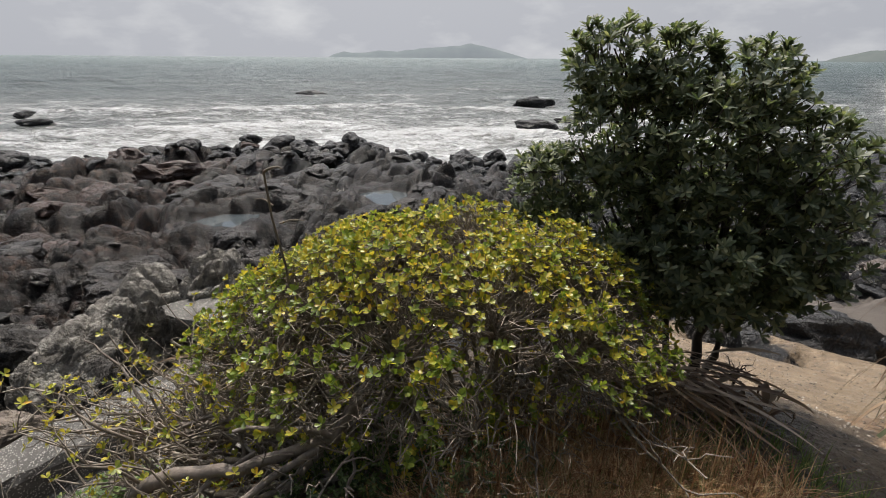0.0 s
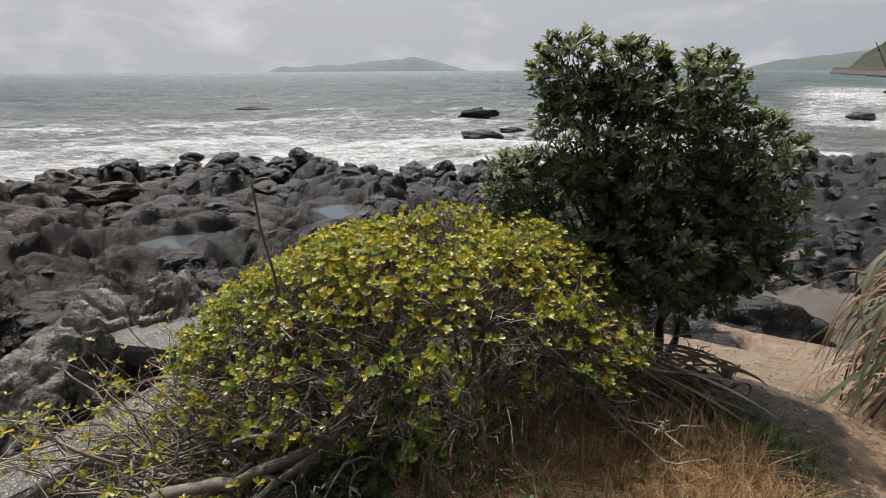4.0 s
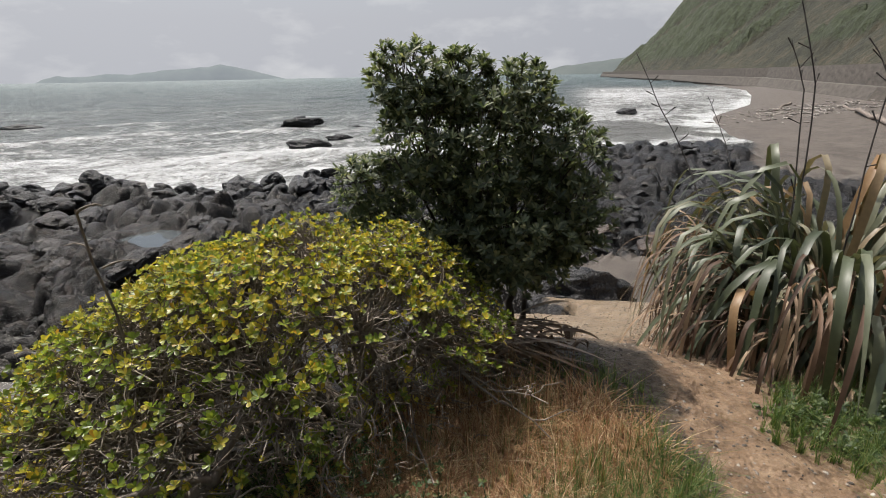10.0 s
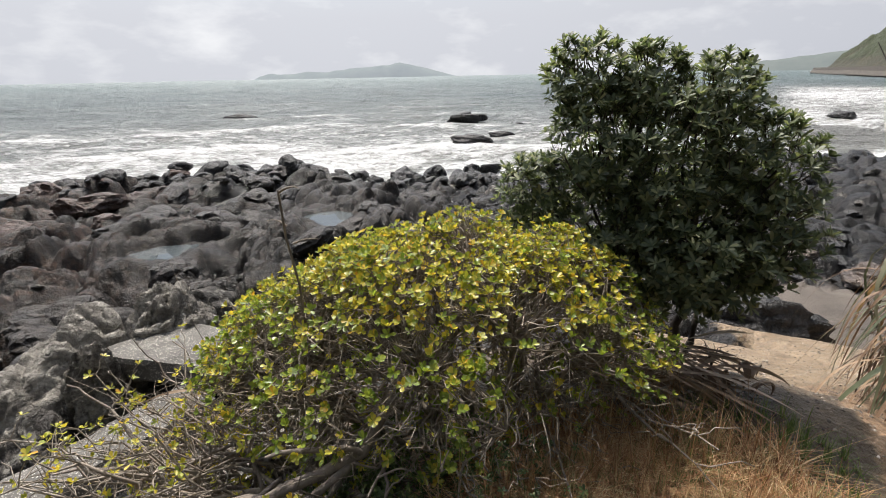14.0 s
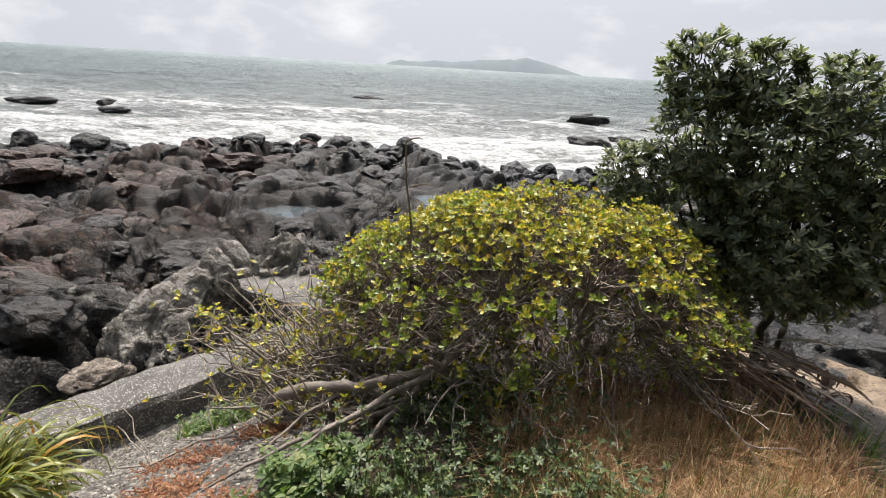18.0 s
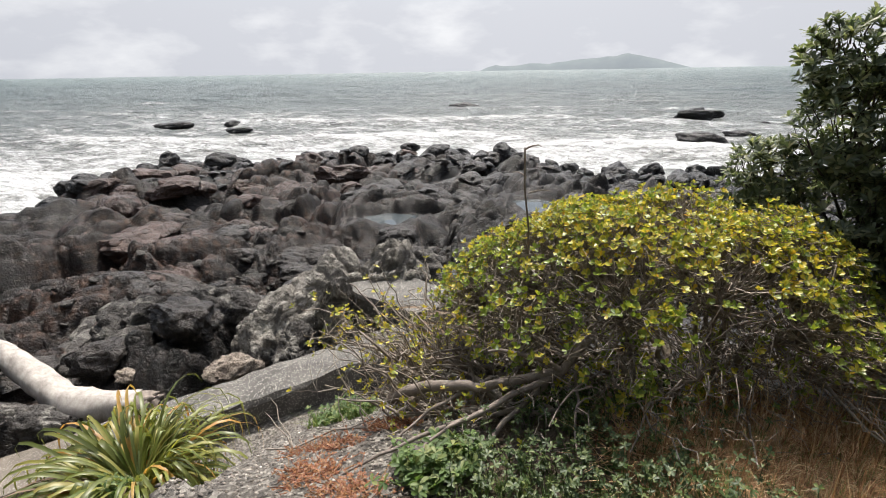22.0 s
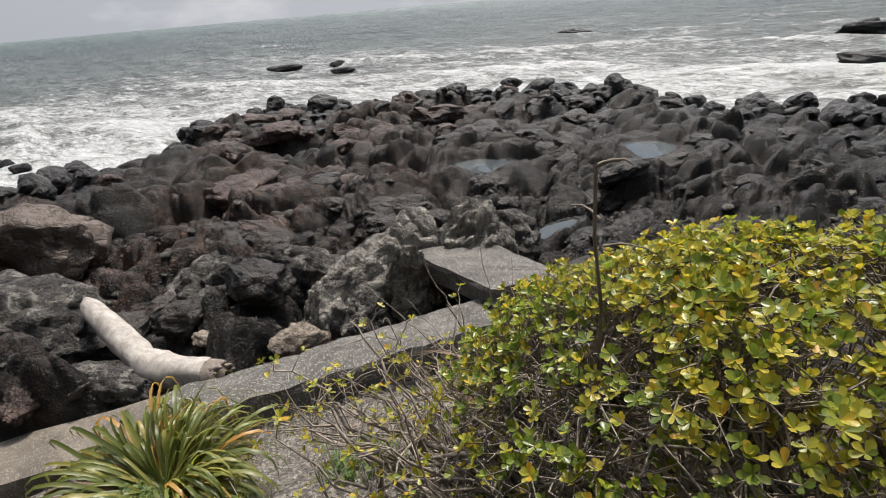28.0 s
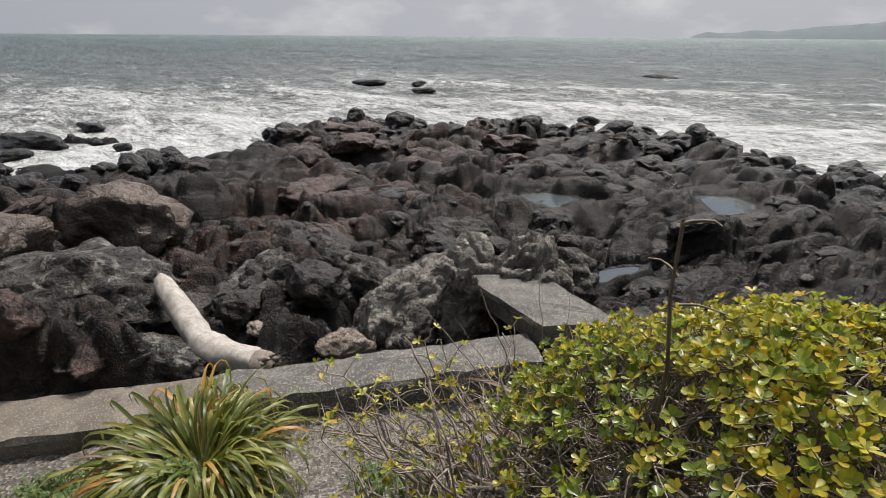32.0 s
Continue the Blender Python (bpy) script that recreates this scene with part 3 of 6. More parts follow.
def reef_relief(x, y):
    """Broken bedrock whose beds run away from the bank: tilted, rounded blocks with deep cracks between them."""
    wx, wy = x + 1.3 * (fbm(x * 0.45, y * 0.45, 3, 31) - 0.5), y + 1.3 * (fbm(x * 0.45, y * 0.45, 3, 47) - 0.5)
    u, v = 0.6 * wx + 0.8 * wy, -0.8 * wx + 0.6 * wy
    far = np.hypot(x, y)
    out = 0.9 * (fbm(x * 0.15, y * 0.15, 3, 5) - 0.5)
    for size, amp, tilt, longer, seed, fade in ((3.6, 0.75, 0.5, 2.2, 11, 90), (1.7, 0.55, 0.5, 2.0, 23, 80), (0.8, 0.32, 0.42, 1.5, 37, 60), (0.42, 0.17, 0.4, 1.3, 53, 26)):
        d, own, lie = blocks(u / size / longer, v / size, seed)
        out = out + (amp * (1 - (1 - d) ** 3.4 - 0.82) + (amp * 0.6 * (own - 0.5) + tilt * size * lie) * step(0, 0.22, d)) * step(fade, fade * 0.6, far)
    # slanting beds: each rises slowly and breaks off in a step
    bed = (v * 0.62 + 1.6 * fbm(u * 0.22, v * 0.3, 3, 59)) % 1.0
    strength = step(0.42, 0.6, fbm(x * 0.16 + 5, y * 0.16, 2, 63))
    out = out + 0.6 * strength * (np.minimum(bed, (1 - bed) * 5) - 0.4) + 0.08 * (fbm(u * 0.9, v * 2.2, 2, 79) - 0.5) + 0.1
    return out * (1 - 0.3 * step(2.0, 5.0, x))


def pool_shape(x, y, p):
    px, py, pz, ra, rb, turn = p
    c, s_ = math.cos(radians(turn)), math.sin(radians(turn))
    u, v = (c * (x - px) + s_ * (y - py)) / ra, (-s_ * (x - px) + c * (y - py)) / rb
    return np.hypot(u, v) + 0.35 * (fbm(x * 1.1, y * 1.1, 3, 71) - 0.5)


def height(x, y):
    z, k = land(x, y), rockiness(x, y)
    z = z + k * reef_relief(x, y)
    near = step(14, 3, np.hypot(x, y)) * (1 - k)
    bed = np.exp(-(((x + 7.7) / 1.5) ** 2) ** 2 - (((y - 3.45) / 0.7) ** 2) ** 2)
    z = z * (1 - bed) + np.minimum(z, 2.05) * bed
    z = z + 0.13 * np.exp(-((x - 1.75) / 0.5) ** 2 - ((y - 1.95) / 0.6) ** 2)
    z = z + 0.5 * np.exp(-((x + 4.05) / 0.7) ** 2 - ((y - 1.85) / 0.7) ** 2)
    z = z + near * (0.10 * (fbm(x * 1.3, y * 1.3, 4, 61) - 0.5) + 0.05 * (fbm(x * 6, y * 6, 3, 67) - 0.5))
    for p in POOLS:
        q = pool_shape(x, y, p)
        rim = step(2.6, 1.5, q)
        z = np.where(q < 2.7, np.maximum(z, (p[2] + 0.1 + 0.7 * (fbm(x * 1.3, y * 1.3, 4, 91) - 0.45)) * rim + z * (1 - rim)), z)
        z = np.where(q < 2.4, np.minimum(z, p[2] + 0.9 * step(1.0, 2.4, q) + 0.03 + 0.5 * step(1.0, 1.4, q) * fbm(x * 1.9, y * 1.9, 3, 93)), z)
        bowl = step(1.25, 0.85, q)
        z = z * (1 - bowl) + (p[2] - 0.18) * bowl
    return z


def height_at(x, y):
    return float(height(np.array([float(x)]), np.array([float(y)]))[0])


# the polar sheet: fine near the standing place, coarse at the horizon
def polar(r0, r1, grow, angles):
    radii = [r0]
    while radii[-1] < r1:
        g = grow(radii[-1]) if callable(grow) else grow
        radii.append(radii[-1] * g + 0.004)
    radii = np.array(radii)
    A, R = np.meshgrid(np.radians(angles), radii)
    ni, nj = A.shape
    i, j = np.meshgrid(np.arange(ni - 1), np.arange(nj - 1), indexing="ij")
    a = i * nj + j
    quads = np.stack([a, a + nj, a + nj + 1, a + 1], -1).reshape(-1, 4)
    return (R * np.sin(A)).ravel(), (R * np.cos(A)).ravel(), quads


view = np.concatenate([np.arange(-180, -92, 4.0), np.arange(-92, 78, 0.21), np.arange(78, 180.1, 3.0)])
gx, gy, gq = polar(0.02, 4800, lambda r: 1.03 if r < 2 else 1.014 if r < 6.5 else 1.0058 if r < 44 else 1.04, view)
gz = height(gx, gy)
ground = link_mesh("ground", np.stack([gx, gy, gz], -1), gq, GROUND)
tagged(ground, "rocky shore, sandy path and earth bank sloping to the sea", "ground", kind="structure")
rock_k = rockiness(gx, gy)
g_s, g_w = (gy - gx) * 0.7071, 0.45 * gx + 0.89 * gy
slope_gravel = step(0.9, 1.6, g_s) * step(6.6, 6.0, g_s) * np.maximum(step(-0.75, -1.15, gx), step(4.6, 5.0, g_s) * step(1.2, 0.2, gx))
path_line = np.interp(g_w, [0, 1.0, 2.0, 3.0, 4.5], [1.45, 1.8, 2.2, 2.85, 3.3])
path_k = step(0.72, 0.34, np.abs(gx - path_line) + 0.25 * (fbm(gx * 2, gy * 2, 3, 83) - 0.5)) * step(4.2, 3.2, g_w)
sand_k = step(3.0, 3.6, g_w) * step(9.0, 7.6, g_w) * step(1.0, 2.4, gx) * (1 - rock_k)
wet_k = np.maximum(step(7.4, 8.4, g_w) * (1 - rock_k) * step(1.0, 2.4, gx), step(3.1, 2.6, gz) * (1 - rock_k) * step(9, 12, np.hypot(gx, gy)))
soil_k = step(4.7, 5.1, gz) * step(14, 9, np.hypot(gx, gy))
for key, mask in (("m_wet", wet_k), ("m_sand", sand_k), ("m_gravel", slope_gravel), ("m_soil", soil_k * (1 - slope_gravel)), ("m_dirt", path_k), ("m_dry", (1 - rock_k)), ("m_red", 0.15 + 0.85 * step(-6.0, -13.0, gx)), ("m_black", np.maximum(step(1.0, 6.0, gx), step(1.3, 0.5, land(gx, gy))))):
    ground.data.attributes.new(key, "FLOAT", "POINT").data.foreach_set("value", mask.astype(np.float32))

# ---- sea ----
sx, sy, sq = polar(16, 4850, lambda r: 1.0075 if r < 400 else 1.02, np.concatenate([np.arange(-112, -84, 1.0), np.arange(-84, 66.1, 0.26)]))
rho, az = np.hypot(sx, sy), np.degrees(np.arctan2(sx, sy))
depth = -land(sx, sy)
calm = step(900, 60, rho)
# swells roll in towards the shore; the crests are broken up along their length
sz = np.zeros(sx.shape)
for length, amp, turn, far, seed in ((60.0, 1.1, 6, 4000, 99), (24.0, 0.6, 4, 1600, 101), (11.0, 0.42, -14, 700, 103), (5.6, 0.26, 22, 360, 107), (3.0, 0.15, -35, 170, 109), (1.7, 0.08, 12, 90, 117)):
    t = radians(turn)
    along = sx * math.sin(t) + sy * math.cos(t)
    ph = 2 * math.pi * along / length + 7 * fbm(sx / length * 0.35, sy / length * 0.35, 3, seed)
    crest = ((1 + np.sin(ph)) / 2) ** 2.2
    sz += amp * (crest - 0.3) * (0.1 + 1.4 * fbm(sx / length * 0.5, sy / length * 0.5, 2, seed + 1)) * step(far, far * 0.35, rho) * (1 if length < 30 else step(120, 500, rho))
sz += 0.16 * (fbm(sx * 0.9, sy * 0.9, 3, 113) - 0.5) * step(160, 40, rho) + 0.2
sz = sz * step(-0.2, 1.2, depth) * 0.9 + 0.02
sz = np.where(depth < -0.6, -0.5, sz)
shelf = np.interp(rho, [0, 30, 55, 80, 120, 170, 400], [1.0, 0.98, 0.74, 0.58, 0.42, 0.27, 0.12])
side = np.interp(az, [-150, -70, -45, -20, 10, 30, 60], [1.1, 1.12, 1.12, 0.95, 0.85, 0.85, 0.85])
surf = shelf * side + 0.32 * (fbm(sx * 0.018, sy * 0.045, 3, 127) - 0.5) * step(420, 100, rho) + 0.7 * np.clip(sz - 0.5, 0, 1) * step(300, 60, rho)
inner_bay = step(34, 42, az) * step(330, 200, rho)
surf = np.where(rho < 75, surf * (1 - 0.35 * inner_bay), np.maximum(surf, inner_bay * (0.8 + 0.5 * (fbm(sx * 0.05, sy * 0.05, 3, 133) - 0.5))))
surf = surf + 0.6 * inner_bay * step(0.8, 0.2, depth) * step(-0.35, -0.05, depth) * step(0.3, 0.6, fbm(sx * 0.2, sy * 0.2, 3, 129))
sea = link_mesh("sea", np.stack([sx, sy, sz], -1), sq, SEA)
sea.data.attributes.new("surf", "FLOAT", "POINT").data.foreach_set("value", np.clip(surf, 0, 1.15).astype(np.float32))
sea.data.attributes.new("offing", "FLOAT", "POINT").data.foreach_set("value", step(40, 700, rho).astype(np.float32))
sea.data.attributes.new("silt", "FLOAT", "POINT").data.foreach_set("value", np.clip(np.maximum(surf, inner_bay), 0, 1).astype(np.float32))
tagged(sea, "choppy grey-green sea with white foam near the rocks", "sea", kind="structure")

# tide pools
for p in POOLS:
    ring = []
    for a in np.arange(0, 360, 10):
        c, s_ = math.cos(radians(p[5])), math.sin(radians(p[5]))
        u, v = p[3] * 1.25 * math.cos(radians(a)), p[4] * 1.25 * math.sin(radians(a))
        ring.append((p[0] + c * u - s_ * v, p[1] + s_ * u + c * v, p[2]))
    pool = link_mesh("tide_pool", [(p[0], p[1], p[2])] + ring, [(0, i + 1, (i + 1) % 36 + 1) for i in range(36)], POOL)
    tagged(pool, "still tide pool reflecting the sky among dark rocks", "tide pool", group="tide pools")

# ---- distance ----


def island():
    n, m = 120, 10
    outline = lambda t: np.interp(t, [0, 0.03, 0.08, 0.16, 0.25, 0.34, 0.42, 0.52, 0.6, 0.68, 0.71, 0.76, 0.84, 0.92, 1], [0, 26, 44, 36, 56, 50, 72, 76, 88, 108, 116, 98, 72, 34, 0])
    v, f = [], []
    for i in range(n + 1):
        t = i / n
        a = math.atan2(-1024, 4075) + t * radians(21.6)
        h = 0.98 * float(outline(t)) + 20 * (float(value_noise(np.array([t * 26]), np.array([0.5]), 5)[0]) - 0.5) * math.sin(math.pi * t)
        for j in range(m + 1):
            r = 4000 + 350 * j / m
            bulge = math.sin(math.pi * j / m) ** 0.8
            v.append((r * math.sin(a), r * math.cos(a), max(h, 0) * bulge - 2))
    for i in range(n):
        for j in range(m):
            a = i * (m + 1) + j
            f.append((a, a + m + 1, a + m + 2, a + 1))
    return tagged(link_mesh("island", v, f, ISLAND), "long low hazy blue-grey island on the horizon", "island", kind="structure")


island()


def far_coast():
    v, f = [], []
    for i in range(41):
        t = i / 40
        a = radians(34 + 14 * t)
        h = float(np.interp(t, [0, 0.06, 0.24, 0.4, 0.5, 1], [0, 15, 40, 50, 56, 90])) * (0.9 + 0.25 * float(value_noise(np.array([t * 14]), np.array([2.5]), 9)[0]))
        for j in range(5):
            r = 2400 + 60 * j
            v.append((r * math.sin(a), r * math.cos(a), h * math.sin(math.pi * j / 4) - 1))
    for i in range(40):
        for j in range(4):
            a = i * 5 + j
            f.append((a, a + 5, a + 6, a + 1))
    return tagged(link_mesh("far_coast", v, f, FAR_HILL), "low hazy grey coast beyond the headland", "hill", kind="structure")


far_coast()

# the steep hillside behind the bay, from the road up
ROAD_Z = 6.7
# angles past 100: unseen sweep behind the eye, added to cut low sky light
hx, hy, hq = polar(34, 1500, 1.011, np.concatenate([np.arange(36, 64, 0.12), np.arange(64, 100, 0.5), np.arange(100, 285, 2.5)]))
h_in = -wall_side(hx, hy) - 13
spur = fbm(hx * 0.006, hy * 0.006, 4, 131)
gully = np.abs(fbm(hx * 0.012 + 3, hy * 0.012, 4, 137) - 0.5) * 2
hz = ROAD_Z - 0.3 + np.maximum(h_in, -3) * (1.08 + 0.5 * (spur - 0.5)) * (0.85 + 0.3 * gully)
hz = np.where(hz > 230, 230 + (hz - 230) * 0.2, hz)
scrub_f1, scrub_f2, scrub_own = cells(hx / 6.5, hy / 6.5, 141)
scrub_k = step(0.44, 0.5, fbm(hx * 0.03, hz * 0.035 + hy * 0.02, 5, 149)) * step(4, 14, h_in)
hz = hz + scrub_k * 6.0 * np.sqrt(np.clip(1 - scrub_f1, 0, 1)) * (0.4 + scrub_own)
keep = (h_in > -2.5)
keep_q = hq[keep[hq].any(1) & (hz[hq] > -6).any(1)]
hill = link_mesh("hillside", np.stack([hx, hy, hz], -1), keep_q, HILL)
hill.data.attributes.new("scrub", "FLOAT", "POINT").data.foreach_set("value", scrub_k.astype(np.float32))
tagged(hill, "steep coastal hillside with scrub and dry grass", "hill", kind="structure")


def along_wall(offset, z):
    pts = []
    for i, (x, y) in enumerate(BAY_WALL):
        a, b = BAY_WALL[max(i - 1, 0)], BAY_WALL[min(i + 1, len(BAY_WALL) - 1)]
        d = Vector((b[0] - a[0], b[1] - a[1])).normalized()
        pts.append((x + d.y * offset, y - d.x * offset, z))
    return pts


def strip(name, lines, material):
    n = len(lines[0])
    v = [p for line in lines for p in line]
    f = [(k * n + i, k * n + i + 1, (k + 1) * n + i + 1, (k + 1) * n + i) for k in range(len(lines) - 1) for i in range(n - 1)]
    return link_mesh(name, v, f, material, smooth=False)


tagged(strip("road", [along_wall(1.2, ROAD_Z), along_wall(14, ROAD_Z)], ROAD), "coastal road along the top of the sea wall", "road", kind="structure")
tagged(strip("sea_wall", [along_wall(-3.0, 1.2), along_wall(-1.6, 4.2), along_wall(-1.5, 4.3), along_wall(-0.2, 4.35), along_wall(0.0, ROAD_Z + 0.1), along_wall(0.1, ROAD_Z + 0.9), along_wall(0.5, ROAD_Z + 0.9), along_wall(0.6, ROAD_Z - 0.1)], SEA_WALL), "stepped grey-brown concrete sea wall below the road", "sea wall", kind="structure")

# ---- the low concrete wall at the foot of the bank ----


def rough_block(name, corners, top, bottom, material, parent=None, cuts=14, seed=0, wear=0.05):
    """A worn concrete block with the given plan corners (four, in turn)."""
    bm = bmesh.new()
    rng = random.Random(seed)
    a, b, c, d = [Vector(p) for p in corners]
    m = 4
    rows = []
    for i in range(cuts + 1):
        t = i / cuts
        e0, e1 = a.lerp(b, t), d.lerp(c, t)
        tz = top[0] + (top[1] - top[0]) * t
        row = []
        ring = [(0.0, bottom), (0.0, tz - 0.1), (0.02, tz - 0.02)] + [(k / m, tz) for k in range(1, m)] + [(0.98, tz - 0.02), (1.0, tz - 0.1), (1.0, bottom)]
        for w, zz in ring:
            p = e0.lerp(e1, w)
            j = wear if zz > bottom + 0.01 else 0
            row.append(bm.verts.new((p.x + rng.uniform(-j, j) * 0.6, p.y + rng.uniform(-j, j) * 0.6, zz + rng.uniform(-j, j) * 0.4)))
        rows.append(row)
    for r0, r1 in zip(rows[:-1], rows[1:]):
        for k in range(len(r0) - 1):
            bm.faces.new((r0[k], r1[k], r1[k + 1], r0[k + 1]))
    bm.faces.new(rows[0])
    bm.faces.new(rows[-1][::-1])
    bmesh.ops.recalc_face_normals(bm, faces=bm.faces)
    return part(name, bm, material, parent)


low_wall = tagged(new("low_wall"), "low pebbly concrete wall between bank and shore rocks", "wall")
rough_block("wall_section", [(-6.05, 2.6), (-2.9, 5.93), (-3.45, 6.42), (-6.6, 3.05)], (2.62, 2.92), 1.2, CONCRETE, low_wall, 22, 1)["label"] = "grey pebbly concrete section with a broken face"
rough_block("wall_end", [(-9.0, -0.9), (-6.1, 2.55), (-6.75, 3.1), (-9.7, -0.4)], (2.45, 2.5), 1.2, CONCRETE_OLD, low_wall, 18, 2)["label"] = "older brown concrete section with earth on top"
slab = rough_block("concrete_slab", [(-4.95, 6.85), (-3.15, 6.3), (-2.2, 7.1), (-3.9, 7.75)], (3.22, 3.2), 2.85, CONCRETE, None, 10, 3, 0.03)
tagged(slab, "flat grey concrete slab beside the pale rock", "concrete slab")

# ---- rocks ----
ROCK_FORMS = []


def rock_form(seed, rough=1.0, flat=0.75, level=3):
    """A weathered boulder about one metre across, standing on z = 0."""
    bm = bmesh.new()
    bmesh.ops.create_icosphere(bm, subdivisions=level, radius=0.5)
    rng = random.Random(seed)
    cuts = []
    for _ in range(13):
        d = Vector((rng.gauss(0, 1), rng.gauss(0, 1), rng.gauss(0, 0.8))).normalized()
        cuts.append((d, rng.uniform(0.24, 0.42)))
    off = Vector((rng.uniform(-50, 50), rng.uniform(-50, 50), rng.uniform(-50, 50)))
    for v in bm.verts:
        p = v.co.copy()
        for d, k in cuts:
            over = p.dot(d) - k
            if over > 0:
                p -= d * over * 0.93
        q = p * 3.2 + off
        p += v.normal * rough * (0.09 * noise.noise(q) + 0.06 * noise.noise(q * 2.6) + 0.03 * noise.noise(q * 6.1))
        crack = abs(noise.noise(Vector((q.x * 1.1, q.y * 1.1, q.z * 2.8))))
        p -= v.normal * 0.06 * rough * max(0, 1 - crack * 7)
        p.z *= flat
        v.co = p
    low = min(v.co.z for v in bm.verts)
    for v in bm.verts:
        v.co.z -= low
    for f in bm.faces:
        f.smooth = True
    me = bpy.data.meshes.new("rock")
    bm.to_mesh(me)
    bm.free()
    return me


def rock(name, me, material, x, y, size, z=None, turn=0.0, sink=0.22, lean=(0, 0)):
    ob = new(name, me)
    if not me.materials:
        me.materials.append(material)
    ob.material_slots[0].link = "OBJECT"
    ob.material_slots[0].material = material
    sx_, sy_, sz_ = size
    base = height_at(x, y) - sink * sz_ if z is None else z
    ob.matrix_world = pose(x, y, base, lean[0], lean[1], turn) @ Matrix.Diagonal((sx_, sy_, sz_, 1))
    return ob




def crag_form(seed, level=5, fold=0.0):
    """A craggy outcrop about one metre across with slanting beds and deep cracks."""
    bm = bmesh.new()
    bmesh.ops.create_icosphere(bm, subdivisions=level, radius=0.5)
    rng = random.Random(seed)
    cuts = [(Vector((rng.gauss(0, 1), rng.gauss(0, 1), rng.gauss(0.4, 0.7))).normalized(), rng.uniform(0.33, 0.46)) for _ in range(12)]
    off = Vector((rng.uniform(-50, 50), rng.uniform(-50, 50), rng.uniform(-50, 50)))
    bed = Vector((0.55, 0.2, 0.8)).normalized()
    for v in bm.verts:
        p, n_ = v.co.copy(), v.normal.copy()
        for d, k in cuts:
            over = p.dot(d) - k
            if over > 0:
                p -= d * over * 0.85
        q = p * 2.6 + off
        ridge = 1 - abs(noise.noise(q * 1.3)) * 2
        p += n_ * (0.1 * noise.noise(q) + 0.05 * ridge + 0.045 * noise.noise(q * 3.1) + 0.022 * noise.noise(q * 7.3) + 0.01 * noise.noise(q * 15))
        layer = abs((p.dot(bed) * 7 + 0.8 * noise.noise(q * 1.7)) % 1 - 0.5) * 2
        p -= n_ * 0.035 * max(0, 1 - layer * 4)
        if fold:
            flow = p.dot(Vector((0.15, 0.95, -0.3))) + 0.2 * noise.noise(q * 0.9) + 0.07 * noise.noise(q * 2.3)
            p += n_ * fold * (0.05 * math.sin(flow * 26) + 0.022 * math.sin(flow * 61 + 2 * noise.noise(q * 2)))
        crack = abs(noise.noise(Vector((q.x * 1.9, q.y * 1.9, q.z * 0.7)) + Vector((9, 3, 1))))
        p -= n_ * 0.05 * max(0, 1 - crack * 9)
        v.co = p
    low = min(v.co.z for v in bm.verts)
    for v in bm.verts:
        v.co.z -= low
    for f in bm.faces:
        f.smooth = True
    me = bpy.data.meshes.new("crag")
    bm.to_mesh(me)
    bm.free()
    return me


FORMS = [rock_form(300 + i, 1.0 + 0.5 * (i % 3 == 0), 0.62 + 0.05 * (i % 5), 4) for i in range(14)]
FINE = [rock_form(400 + i, 1.1, 0.8, 4) for i in range(6)]

# named rocks: form, material, x, y, (length, depth, height), foot, turn
CRAGS = [crag_form(900 + k) for k in range(3)]
FOLDED = [crag_form(920 + k, 5, 1.0) for k in range(2)]
CRAGS_SMALL = [crag_form(950 + k, 4) for k in range(6)]
outcrop = tagged(new("rock_outcrop"), "tall pale grey craggy rock outcrop beside the slab", "rock")


def folded_ridge(a, b, foot, wide, seed):
    """A ridge of folded pale rock that falls from a to b."""
    n, m = 120, 90
    a, b = Vector(a), Vector(b)
    along = Vector((b.x - a.x, b.y - a.y, 0)).normalized()
    side = Vector((-along.y, along.x, 0))
    v = []
    for i in range(n + 1):
        t = i / n
        c = a.lerp(b, t)
        end = math.sqrt(max(0.0, 1 - abs(2 * t - 1) ** 5))
        w = (wide[0] + (wide[1] - wide[0]) * t) * (0.35 + 0.65 * end)
        crest = foot + (c.z - foot) * (0.25 + 0.75 * end) + 0.12 * noise.noise(Vector((t * 5, seed, 0)))
        for j in range(m + 1):
            g = math.pi * j / m
            out = side * math.cos(g) + Vector((0, 0, math.sin(g)))
            p = Vector((c.x, c.y, foot)) + side * (w * math.cos(g)) + Vector((0, 0, (crest - foot) * max(0, math.sin(g)) ** 1.25))
            q = p * 1.25 + Vector((seed, seed * 2, 0))
            bulge = 0.26 * noise.noise(q) + 0.13 * noise.noise(q * 2.3) + 0.05 * noise.noise(q * 5.1) + 0.025 * noise.noise(q * 11)
            flow = g * 2.2 + 1.5 * noise.noise(q * 0.7) + 0.5 * noise.noise(q * 1.9)
            bands = 0.07 * abs(math.sin(flow * 3.1)) + 0.03 * abs(math.sin(flow * 8.3 + 2 * noise.noise(q * 2)))
            crack = abs(noise.noise(q * 1.7 + Vector((7, 3, 1))))
            v.append(p + out * (bulge + bands - 0.13 * max(0, 1 - crack * 8)))
    f = np.array([(i * (m + 1) + j, i * (m + 1) + j + 1, (i + 1) * (m + 1) + j + 1, (i + 1) * (m + 1) + j) for i in range(n) for j in range(m)])
    return link_mesh("ridge", [tuple(p) for p in v], f, ROCK_PALE, outcrop)


